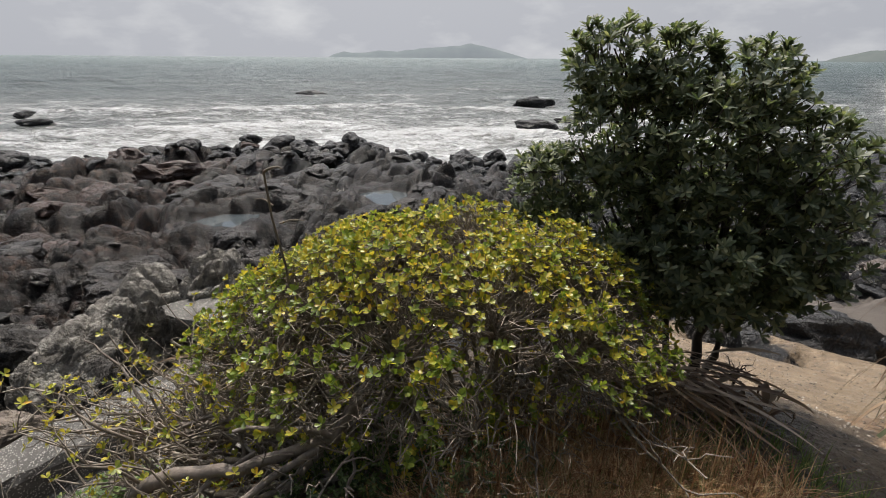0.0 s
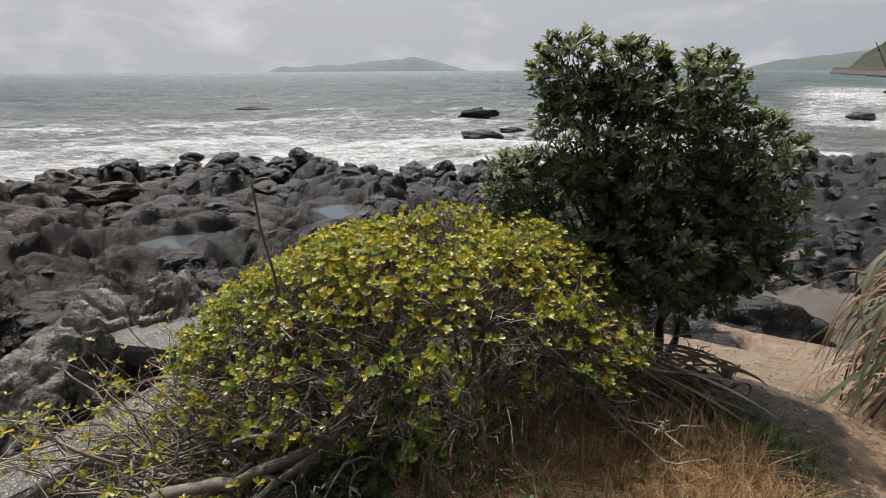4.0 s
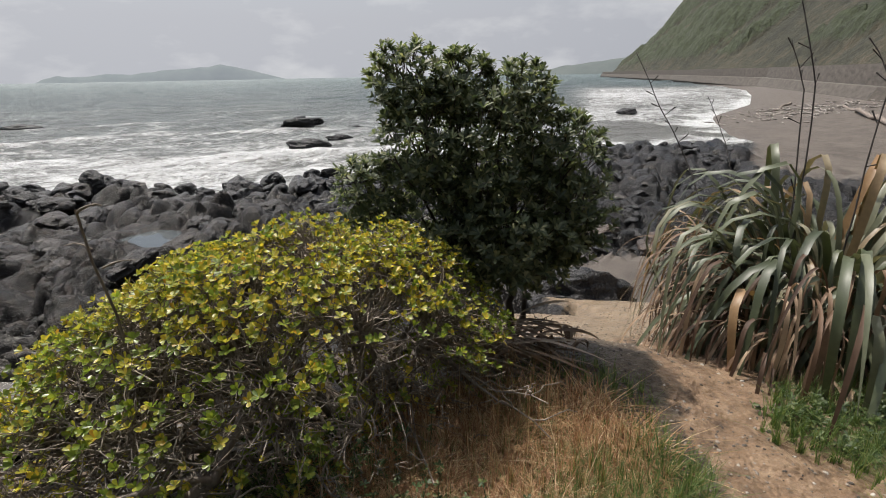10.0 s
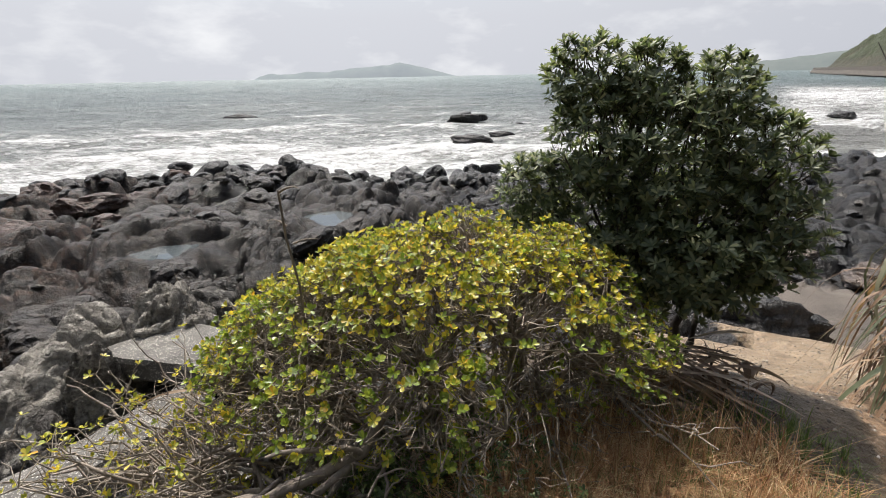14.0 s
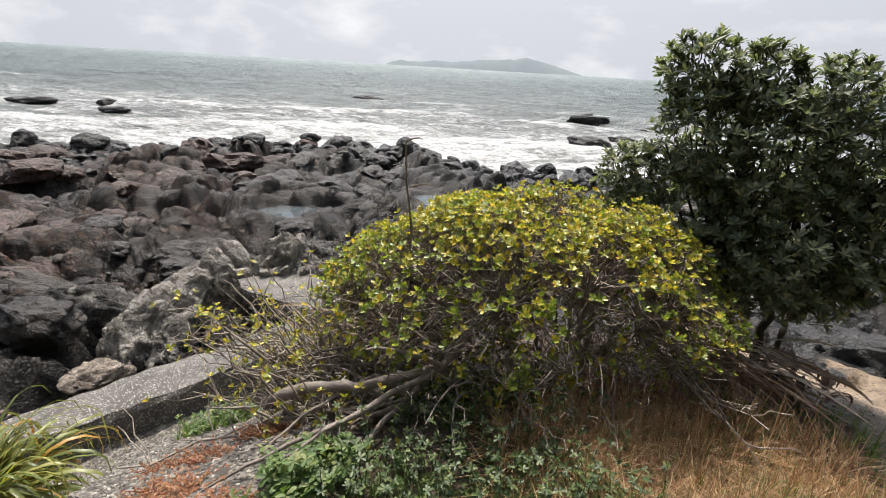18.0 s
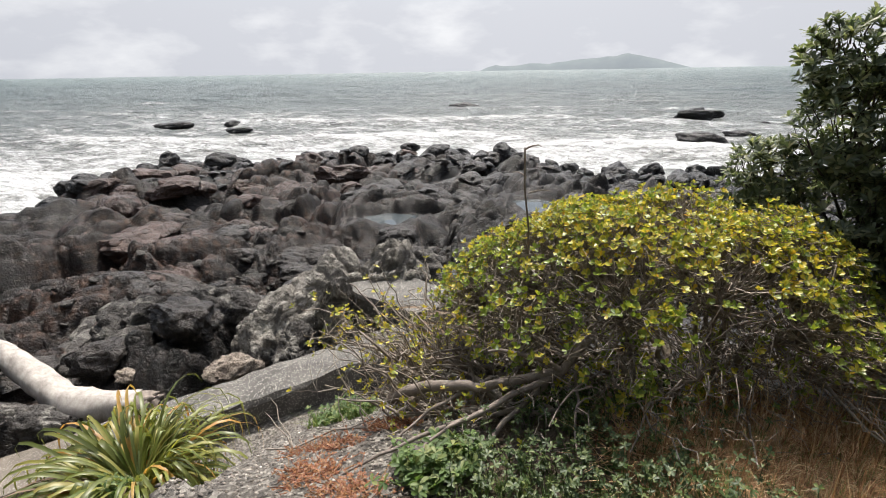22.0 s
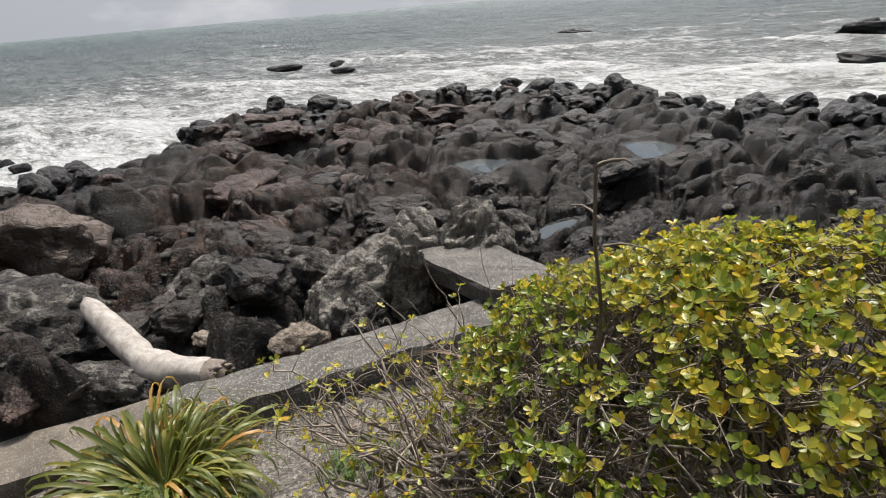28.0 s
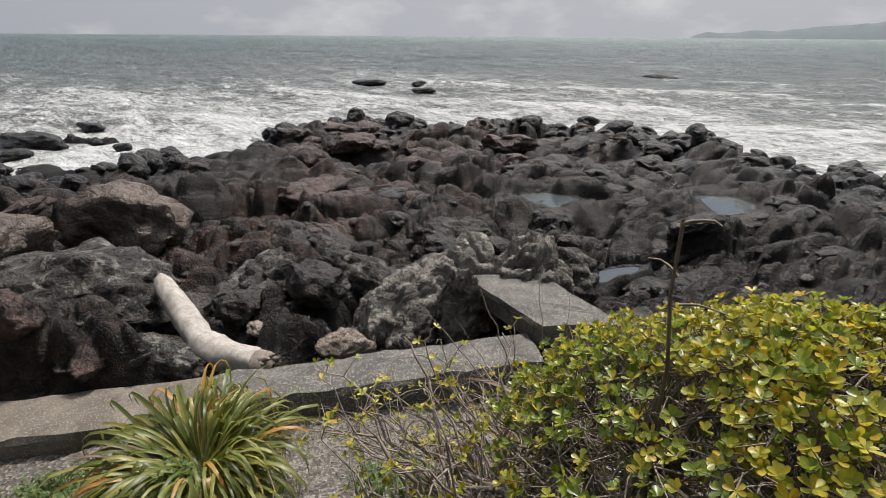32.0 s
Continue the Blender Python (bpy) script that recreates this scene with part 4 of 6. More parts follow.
folded_ridge((-5.0, 7.95, 3.78), (-6.2, 5.35, 2.75), 1.6, (1.1, 0.8), 3.0)
for name, form, mat_, x, y, size, foot, turn, lean in (
    ("crag", 1, ROCK_PALE, -4.85, 6.5, (0.75, 0.6, 1.5), 2.0, 70, (10, 0)),
    ("ledge", 0, ROCK_PALE, -4.3, 7.9, (1.6, 1.3, 1.9), 1.7, 70, (0, 0)),
    ("ledge", 0, ROCK_GREY, -5.3, 5.9, (1.3, 0.9, 1.0), 1.8, 120, (0, 0)),
    ("ledge", 2, ROCK_GREY, -4.5, 8.8, (2.4, 1.6, 1.6), 1.5, 10, (0, 0)),
    ("ledge", 1, ROCK_GREY, -7.5, 6.6, (2.0, 1.5, 1.5), 1.4, 30, (0, 0)),
):
    rock(name, (FOLDED[form % 2] if mat_ is ROCK_PALE else CRAGS[form]), mat_, x, y, size, foot, turn, 0.2, lean).parent = outcrop
for k, (x, y, s) in enumerate(((-7.2, 5.4, 1.2), (-8.1, 5.2, 1.5), (-8.6, 6.2, 1.7), (-7.9, 4.4, 0.9), (-9.4, 5.0, 1.3), (-8.9, 7.6, 1.8), (-6.9, 7.9, 1.6), (-10.2, 6.4, 1.8), (-6.6, 4.9, 0.7), (-7.4, 8.9, 1.7))):
    tagged(rock("shore_rock", FINE[k % 6], ROCK_GREY if k % 3 else ROCK, x, y, (1.25 * s, s, 0.95 * s), None, k * 71.0, 0.3, (k * 5 % 16 - 8, 6)), "bulging dark grey shore rock with worn cracks", "rock", group="rocks of the reef")
tagged(rock("boulder", FINE[2], ROCK_BROWN, -15.3, 4.9, (4.0, 3.2, 3.2), 0.9, 15), "huge rounded brown boulder among the shore rocks", "boulder")
tagged(rock("boulder", FINE[3], ROCK_BROWN, -15.2, 1.5, (4.2, 3.0, 3.0), 0.9, 70), "large reddish-brown boulder with a flat top", "boulder")
tagged(rock("boulder", CRAGS[2], ROCK_GREY, -10.9, 2.6, (4.6, 2.9, 2.0), 1.25, 25), "broad dark grey boulder spotted with pale lichen", "boulder")
tagged(rock("boulder", FINE[4], ROCK_RED, -16.0, 12.0, (3.8, 2.8, 2.1), 0.75, 80), "angular red-brown boulder with a hollow side", "boulder")
tagged(rock("boulder", FORMS[2], ROCK, -27.0, 11.6, (2.6, 2.0, 2.6), -0.6, 10), "pointed dark wet boulder at the water's edge", "boulder")
tagged(rock("boulder", FORMS[5], ROCK_BROWN, 11.4, 12.4, (1.3, 1.0, 0.9), None, 10), "smooth pinkish-brown boulder lying on dark rocks", "boulder")
tagged(rock("boulder", FORMS[6], ROCK_BROWN, 11.2, 10.0, (1.5, 1.2, 1.1), None, 40), "rounded brown boulder beside the grey sand", "boulder")
tagged(rock("boulder", FINE[1], ROCK_BLACK, 4.7, 6.0, (2.9, 1.3, 1.3), 2.9, -20), "dark wedge-shaped rock rising from the sand", "boulder")
for x, y, size, turn, lab in (
    (11.3, 77.0, (6.6, 3.2, 1.92), 10, "jagged dark rock standing in the surf"),
    (8.0, 52.0, (4.6, 2.0, 1.31), -15, "low dark rock awash in the surf"),
    (5.6, 36.6, (1.6, 1.0, 0.82), 40, "small dark rock awash in the surf"),
    (7.0, 36.8, (1.9, 1.1, 0.89), 10, "small dark rock awash in the surf"),
    (12.4, 57.6, (3.2, 1.4, 0.89), 0, "long low dark rock awash in the surf"),
    (12.2, 85.5, (5.5, 2.4, 1.55), 60, "dark rock with waves breaking over it"),
    (16.9, 69.0, (2.2, 1.4, 0.89), 0, "small dark rock awash in the surf"),
    (64.4, 67.2, (5.0, 3.4, 1.43), 30, "lone dark rock in the shallow bay"),
    (-58.0, 54.6, (5.4, 2.0, 1.13), 40, "flat dark rock washed by foam"),
    (-51.1, 58.6, (2.8, 1.5, 0.95), 70, "small dark rock washed by foam"),
    (-41.1, 63.5, (2.0, 1.3, 0.89), 0, "small dark rock washed by foam"),
    (-44.4, 51.4, (3.6, 1.5, 1.01), 20, "flat dark rock washed by foam"),
    (-27.3, 94.0, (5.5, 2.2, 1.55), 0, "dark rock under a breaking wave"),
    (-41.5, 9.2, (5.2, 2.6, 1.25), 25, "dark rock surrounded by white water"),
    (-38.4, 7.2, (2.4, 1.6, 0.95), 70, "dark rock surrounded by white water"),
    (-46.5, 14.0, (3.0, 1.5, 0.82), 5, "small dark rock surrounded by white water"),
    (-37.6, 20.9, (4.4, 1.5, 0.95), 60, "flat dark ledge at the edge of the surf"),
    (-36.6, 12.6, (1.2, 0.9, 0.65), 60, "small dark rock in the white water"),
):
    tagged(rock("sea_rock", CRAGS_SMALL[(int(abs(x) * 7)) % 6], ROCK_BLACK, x, y, size, -0.45 * size[2] * 0.5, turn), lab, "rock", group="rocks in the surf")

# loose rocks all over the reef
rng = random.Random(77)
placed = 0
while placed < 60:
    r = 7.5 + 34 * rng.random() ** 0.8
    a = radians(rng.uniform(-88, 56))
    x, y = r * math.sin(a), r * math.cos(a)
    xa, ya = np.array([x]), np.array([y])
    if float(rockiness(xa, ya)[0]) < 0.6 or any(float(pool_shape(xa, ya, p)[0]) < 1.7 for p in POOLS):
        continue
    g = height_at(x, y)
    if g < -0.7 or (g > 1.1 and r > 13 and rng.random() < 0.75):
        continue
    size = rng.choice((0.4, 0.55, 0.75, 0.95)) * rng.uniform(0.7, 1.2) * (0.75 + 0.008 * r)
    reddish = fbm(xa * 0.12, ya * 0.12, 3, 151)[0] + (0.12 if x < -12 else 0)
    if g > 1.0 and x < 2 and reddish > 0.52:
        mat_, lab = ROCK_RED, "weathered red-brown shore rock"
    elif g > 1.3 and r < 13:
        mat_, lab = (ROCK_GREY if x < 2 else ROCK_BLACK), "rough dark grey shore rock"
    else:
        mat_, lab = (ROCK_BLACK if x > 2 or g < 0.8 else ROCK), "dark weathered shore rock"
    tagged(rock("shore_rock", rng.choice(FORMS + CRAGS_SMALL), mat_, x, y, (size * rng.uniform(0.9, 1.6), size, size * rng.uniform(0.7, 1.1)), None, rng.uniform(0, 360), rng.uniform(0.3, 0.5), (rng.uniform(-20, 20), rng.uniform(-20, 20))), lab, "rock", group="rocks of the reef")
    placed += 1

# ---- plants ----


class Soup:
    """Gathers many small shapes into one mesh."""

    def __init__(self):
        self.v, self.f, self.n = [], [], 0

    def add(self, v, f):
        self.v.append(np.asarray(v, dtype=np.float32))
        self.f.append(np.asarray(f, dtype=np.int32) + self.n)
        self.n += len(v)

    def tube(self, pts, radii, sides=5):
        pts = np.asarray(pts, dtype=float)
        n = len(pts)
        radii = np.broadcast_to(np.asarray(radii, dtype=float), (n,)) if np.ndim(radii) == 0 else np.asarray(radii, dtype=float)
        tang = np.gradient(pts, axis=0)
        tang /= np.linalg.norm(tang, axis=1)[:, None] + 1e-9
        ref = np.array([0.3, 0.2, 1.0]) if abs(tang[0][2]) < 0.9 else np.array([1.0, 0.2, 0.1])
        a = np.cross(tang, ref)
        a /= np.linalg.norm(a, axis=1)[:, None] + 1e-9
        b = np.cross(tang, a)
        ang = np.arange(sides) * 2 * math.pi / sides
        ring = a[:, None, :] * np.cos(ang)[None, :, None] + b[:, None, :] * np.sin(ang)[None, :, None]
        v = pts[:, None, :] + ring * radii[:, None, None]
        i, j = np.meshgrid(np.arange(n - 1), np.arange(sides), indexing="ij")
        p, q = i * sides + j, i * sides + (j + 1) % sides
        self.add(v.reshape(-1, 3), np.stack([p, q, q + sides, p + sides], -1).reshape(-1, 4))

    def mesh(self, name, material, parent=None, label=""):
        return link_mesh(name, np.concatenate(self.v), np.concatenate(self.f), material, parent, label)


def bent(a, b, sag, n=5, jitter=0.0, rng=random):
    """Points from a to b, bowed by sag and a little crooked."""
    a, b = np.array(a, dtype=float), np.array(b, dtype=float)
    length = np.linalg.norm(b - a)
    out = []
    for i in range(n + 1):
        t = i / n
        p = a + (b - a) * t
        p[2] += sag * math.sin(math.pi * t)
        if 0 < i < n:
            p += np.array([rng.uniform(-1, 1) for _ in range(3)]) * jitter * length
        out.append(p)
    return out


def leaf_shape(length, width, cup, fold, blunt=False):
    """A leaf along +x, cupped and folded at the midrib: a pointed oval, or broadest near a blunt round tip."""
    t = np.array([0.0, 0.3, 0.6, 0.85, 1.0]) if blunt else np.array([0.0, 0.38, 0.8, 1.0])
    w = (np.array([0.12, 0.5, 0.95, 0.92, 0.3]) if blunt else np.array([0.14, 0.78, 1.0, 0.4])) * width / 2
    v = []
    for ti, wi in zip(t, w):
        lift = cup * length * ti * ti
        v += [(ti * length, -wi, lift + fold * wi), (ti * length, 0, lift), (ti * length, wi, lift + fold * wi)]
    f = [(3 * i + k, 3 * i + 3 + k, 3 * i + 4 + k, 3 * i + 1 + k) for i in range(len(t) - 1) for k in range(2)]
    return np.array(v), np.array(f)


def basis(axis):
    axis = np.asarray(axis, dtype=float)
    axis = axis / (np.linalg.norm(axis) + 1e-9)
    ref = np.array([0.0, 0.0, 1.0]) if abs(axis[2]) < 0.95 else np.array([1.0, 0.0, 0.0])
    u = np.cross(ref, axis)
    u /= np.linalg.norm(u)
    return u, np.cross(axis, u), axis


def rosette(soup, at, axis, rng, count, length, width, spread, fold=0.35, blunt=False):
    """A whorl of leaves round a shoot that points along axis."""
    u, v, w = basis(axis)
    start = rng.uniform(0, 6.28)
    for k in range(count):
        a = start + k * 2.4
        out = math.cos(a) * u + math.sin(a) * v
        lift = spread + rng.uniform(-0.25, 0.25) - 0.06 * k
        x = math.cos(lift) * out + math.sin(lift) * w
        y = -math.sin(a) * u + math.cos(a) * v
        y = y + rng.uniform(-0.3, 0.3) * w
        y /= np.linalg.norm(y)
        z = np.cross(x, y)
        s = rng.uniform(0.7, 1.15)
        lv, lf = leaf_shape(length * s, width * s, 0.1 if blunt else -0.12, fold, blunt)
        soup.add(np.asarray(at) + lv[:, :1] * x + lv[:, 1:2] * y + lv[:, 2:] * z, lf)


def yellow_bush():
    """The wide, flat-topped shrub: crooked limbs, a thicket of bare twigs and leaf whorls on the outside."""
    rng = random.Random(5)
    bush = tagged(new("shrub"), "wide yellow-green shrub with glossy leaves and bare grey twigs", "shrub")
    bush.location = (-0.1, 2.12, 5.2)
    twigs, dead, leaves, green, low = Soup(), Soup(), Soup(), Soup(), Soup()
    root = np.array([0.1, 2.05, 5.15]) - np.array(bush.location)

    def top(x, y):
        rr = math.hypot(x / 1.12, y / 0.85)
        lump = 0.12 * noise.noise(Vector((x * 2.3, y * 2.3, 4.0))) + 0.05 * noise.noise(Vector((x * 6, y * 6, 1.0)))
        return 0.48 + 0.61 * max(0.0, 1 - rr ** 2.6) ** 0.6 + lump - 0.1 * max(0, -x - 0.2)

    hubs = []
    for k in range(26):
        a, rr = k * 2.399, math.sqrt((k + 0.7) / 26)
        x, y = 1.0 * rr * math.cos(a), 0.74 * rr * math.sin(a) + 0.05
        z = top(x, y) * rng.uniform(0.62, 0.8)
        mid = root * 0.5 + np.array([x, y, z]) * 0.5 + np.array([rng.uniform(-0.1, 0.1), rng.uniform(-0.1, 0.1), -0.08])
        start = root + np.array([rng.uniform(-0.35, 0.35), rng.uniform(-0.2, 0.2), 0])
        pts = bent(start, mid, 0.05, 4, 0.06, rng)[:-1] + bent(mid, (x, y, z), 0.03, 4, 0.06, rng)
        r0 = rng.uniform(0.016, 0.032)
        limb = Soup()
        limb.tube(pts, np.linspace(r0, 0.007, len(pts)), 6)
        limb.mesh("limb", BARK, bush)
        hubs += [np.array(p) for p in pts[4:]]
    hub_arr = np.array(hubs)

    def shoot(p, axis, leafy, into):
        near = hub_arr[np.argsort(np.linalg.norm(hub_arr - p, axis=1))[rng.randrange(3)]]
        pts = bent(near, p, rng.uniform(-0.02, 0.04), 6, 0.12, rng)
        (twigs if rng.random() < 0.75 else dead).tube(pts, np.linspace(0.0046, 0.002, 7), 4)
        for _ in range(leafy):
            off = np.array([rng.gauss(0, 0.035), rng.gauss(0, 0.035), rng.gauss(0.0, 0.02)])
            ax = np.array(axis) + np.array([rng.gauss(0, 0.35), rng.gauss(0, 0.35), rng.gauss(0, 0.2)])
            tip = p + off + ax / np.linalg.norm(ax) * 0.02
            twigs.tube([p, tip], [0.0022, 0.0018], 3)
            rosette(into, tip, ax, rng, rng.randrange(5, 9), rng.uniform(0.021, 0.031), 0.015, rng.uniform(0.35, 0.95), 0.3, True)

    # the leafy roof, in pads with gaps between them
    for _ in range(2250):
        a, rr = rng.uniform(0, 6.283), math.sqrt(rng.random())
        x, y = 1.12 * rr * math.cos(a), 0.83 * rr * math.sin(a)
        z = top(x, y) - abs(rng.gauss(0, 0.05)) + 0.03 * rng.random()
        if rr > 0.86 and y < -0.45 and rng.random() < 0.6:
            continue
        if x > 0.1 and y < -0.42 - 0.2 * rng.random():
            continue
        pad = noise.noise(Vector((x * 4.2, y * 4.2, 7.0)))
        bare = pad < -0.26 or (y < -0.25 and rr > 0.55 and z < 0.95 and x < 0.45 and rng.random() < 0.5)
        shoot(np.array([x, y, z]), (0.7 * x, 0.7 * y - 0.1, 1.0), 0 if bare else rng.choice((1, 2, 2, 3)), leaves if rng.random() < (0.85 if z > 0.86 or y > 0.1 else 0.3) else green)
    # the flanks: leaves on the end over the path, bare twigs elsewhere
    for _ in range(620):
        a = rng.uniform(0, 6.283)
        k = rng.random() ** 0.8
        bulge = 1.0 + 0.05 * math.sin(5 * a)
        x, y = 1.1 * bulge * math.cos(a), 0.83 * bulge * math.sin(a)
        z = 0.12 + 0.5 * k
        tuck = (0.72 + 0.28 * k) * (1.0 if y > 0 else 0.84 + 0.1 * k)
        x, y = x * (0.74 + 0.26 * k), y * tuck
        if y < -0.42 and rng.random() < 0.5:
            continue
        if x > 0.1 and y < 0:
            y *= 0.68
        lush = 0.55 + 0.45 * k if x > 0.35 else (0.12 + 0.5 * k if y < -0.1 else 0.4 + 0.5 * k)
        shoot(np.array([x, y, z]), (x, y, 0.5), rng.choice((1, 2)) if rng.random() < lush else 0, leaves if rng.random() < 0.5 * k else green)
    # leafy sprigs among the twigs of the near side and inside
    for k in range(420):
        a, rr = rng.uniform(0, 6.283), rng.uniform(0.3, 0.92)
        x, y = 1.1 * rr * math.cos(a), 0.75 * rr * math.sin(a)
        if x > 0.1 and y < -0.4:
            y *= 0.6
        p = np.array([x, y, rng.uniform(0.2, 0.8) if k % 3 else rng.uniform(0.1, 0.45)])
        for _ in range(rng.choice((1, 1, 2, 3))):
            q = p + np.array([rng.gauss(0, 0.03), rng.gauss(0, 0.03), rng.gauss(0, 0.02)])
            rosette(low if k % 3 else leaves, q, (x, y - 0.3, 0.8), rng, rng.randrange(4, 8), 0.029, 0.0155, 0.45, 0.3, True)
    # bare limbs that lean out of the front, low down
    for k in range(12):
        s = np.array([rng.uniform(-0.7, 0.8), rng.uniform(-0.3, 0.1), rng.uniform(0.25, 0.55)])
        e = np.array([s[0] + rng.uniform(-0.45, 0.35), rng.uniform(-0.95, -0.55), 0.0])
        g = height_at(bush.location[0] + e[0], bush.location[1] + e[1]) - bush.location[2]
        e[2] = g + rng.uniform(0.06, 0.3)
        pts = bent(s, e, rng.uniform(-0.06, 0.06), 8, 0.03, rng)
        limb, r0 = Soup(), rng.uniform(0.006, 0.014)
        limb.tube(pts, np.linspace(r0, 0.003, 9), 6)
        for _ in range(4):
            p = pts[rng.randrange(3, 8)]
            d = np.array([rng.uniform(-0.2, 0.2), rng.uniform(-0.2, 0.05), rng.uniform(-0.02, 0.16)])
            limb.tube(bent(p, p + d, 0.02, 4, 0.1, rng), np.linspace(r0 * 0.45, 0.0016, 5), 4)
        limb.mesh("dead_limb", (TWIG, DRIFT_DARK, TWIG)[k % 3], bush, "bare pale dead limb")
    # thicket of dead twigs under the roof
    for _ in range(1300):
        a, rr = rng.uniform(0, 6.283), rng.uniform(0.35, 1.02)
        x, y = 1.15 * rr * math.cos(a), 0.8 * rr * math.sin(a)
        z = rng.uniform(0.1, max(0.3, top(x, y) - 0.12))
        if y < -0.4 and z < 0.5 and rng.random() < 0.6:
            continue
        d = np.array([rng.gauss(0, 1) + 0.6 * x, rng.gauss(0, 1) + 0.3 * y, rng.gauss(0.2, 0.6)])
        d *= rng.uniform(0.1, 0.32) / np.linalg.norm(d)
        line, r0 = bent((x, y, z), np.array([x, y, z]) + d, rng.uniform(-0.03, 0.03), 5, 0.17, rng), rng.uniform(0.002, 0.0045)
        tangle = dead if rng.random() < 0.45 else twigs
        tangle.tube(line, np.linspace(r0, 0.0012, 6), 3)
        side = line[3] + np.array([rng.gauss(0, 0.05), rng.gauss(0, 0.05), rng.gauss(0.02, 0.04)])
        tangle.tube(bent(line[2], side, 0, 3, 0.15, rng), np.linspace(r0 * 0.6, 0.001, 4), 3)
    twigs.mesh("twig_thicket", BARK, bush, "thin dark twigs")["kind"] = "stuff"
    dead.mesh("dead_wood", TWIG, bush, "tangle of pale dead twigs")["kind"] = "stuff"
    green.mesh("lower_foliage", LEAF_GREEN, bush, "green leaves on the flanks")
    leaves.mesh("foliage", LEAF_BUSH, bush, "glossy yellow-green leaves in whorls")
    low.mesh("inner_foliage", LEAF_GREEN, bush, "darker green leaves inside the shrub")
    return bush


yellow_bush()


def skirt_bush():
    """The low, half-dead part that sprawls down the bank."""
    rng = random.Random(8)
    bush = tagged(new("low_shrub"), "low sprawling shrub, half dead, with sparse yellow-green leaves", "shrub")
    bush.location = (-1.15, 1.95, 5.0)
    base = np.array(bush.location)
    limbs, dead, leaves = Soup(), Soup(), Soup()
    for k in range(120):
        a = rng.uniform(1.6, 5.0)
        length = rng.uniform(0.3, 0.75)
        s = np.array([rng.uniform(-0.25, 0.5), rng.uniform(-0.35, 0.35), rng.uniform(-0.05, 0.15)])
        e = s + np.array([math.cos(a) * length, math.sin(a) * length * 0.75, rng.uniform(0.1, 0.62)])
        g = height_at(*(base + e)[:2]) - base[2]
        e[2] = max(e[2], g + 0.08)
        pts = bent(s, e, rng.uniform(-0.05, 0.12), 6, 0.06, rng)
        r0 = rng.uniform(0.005, 0.014)
        (limbs if rng.random() < 0.35 else dead).tube(pts, np.linspace(r0, 0.003, 7), 5)
        for _ in range(rng.randrange(4, 9)):
            p = pts[rng.randrange(3, 7)]
            d = np.array([rng.gauss(-0.2, 1), rng.gauss(0, 1), rng.gauss(0.5, 0.6)])
            q = p + d / np.linalg.norm(d) * rng.uniform(0.06, 0.2)
            dead.tube(bent(p, q, 0.01, 3, 0.1, rng), np.linspace(0.003, 0.0015, 4), 3)
            if rng.random() < 0.55:
                rosette(leaves, q, (d[0], d[1], abs(d[2]) + 0.7), rng, rng.randrange(4, 7), 0.028, 0.015, 0.5, 0.3, True)
    for k in range(18):
        s = np.array([rng.uniform(0.3, 0.95), rng.uniform(-0.45, 0.25), rng.uniform(0.2, 0.42)])
        e = np.array([rng.uniform(-0.95, -0.1), rng.uniform(-0.75, 0.35), 0.0])
        e[2] = max(height_at(*(base + e)[:2]) - base[2], -0.3) + rng.uniform(0.05, 0.4)
        pts = bent(s, e, rng.uniform(-0.08, 0.08), 8, 0.04, rng)
        limb = Soup()
        r0 = rng.uniform(0.009, 0.02)
        limb.tube(pts, np.linspace(r0, 0.004, 9), 6)
        for _ in range(4):
            p = pts[rng.randrange(3, 8)]
            d = np.array([rng.uniform(-0.3, 0.05), rng.uniform(-0.2, 0.2), rng.uniform(-0.03, 0.22)])
            limb.tube(bent(p, p + d, 0.02, 4, 0.08, rng), np.linspace(r0 * 0.45, 0.0018, 5), 4)
        limb.mesh("dead_limb", (DRIFT_DARK, TWIG, BARK)[k % 3], bush, "bare dead grey limb")
    limbs.mesh("branchwork", BARK, bush, "grey crooked limbs")["kind"] = "stuff"
    dead.mesh("dead_wood", TWIG, bush, "pale dead twigs")["kind"] = "stuff"
    leaves.mesh("foliage", LEAF_BUSH, bush, "sparse yellow-green leaves")


skirt_bush()


def fallen_branch(name, lines, label):
    """A dead branch lying on the bank: each line is points and two radii."""
    s = Soup()
    for pts, r0, r1 in lines:
        fine = []
        for a, b in zip(pts[:-1], pts[1:]):
            fine += bent(a, b, 0.015, 4, 0.025, random.Random(len(fine)))[:-1]
        fine.append(np.array(pts[-1], dtype=float))
        s.tube(fine, np.linspace(r0, r1, len(fine)), 8)
    return tagged(s.mesh(name, DRIFT_DARK), label, "branch")


fallen_branch("dead_branch", [([(-1.4, 1.6, 5.22), (-1.15, 1.55, 5.4), (-0.85, 1.47, 5.5), (-0.47, 1.55, 5.62), (-0.22, 1.75, 5.9)], 0.034, 0.017), ([(-0.47, 1.55, 5.62), (-0.62, 1.45, 5.74), (-0.8, 1.42, 5.75)], 0.016, 0.007)], "thick grey dead branch leaning out of the shrub")
fallen_branch("dead_branch", [([(-0.5, 1.53, 5.6), (-0.85, 1.28, 5.47), (-1.15, 1.08, 5.38), (-1.35, 0.95, 5.3)], 0.016, 0.005), ([(-0.85, 1.28, 5.47), (-0.98, 1.1, 5.46), (-0.98, 0.98, 5.48)], 0.01, 0.004)], "thin forked dead branch lying on the gravel")
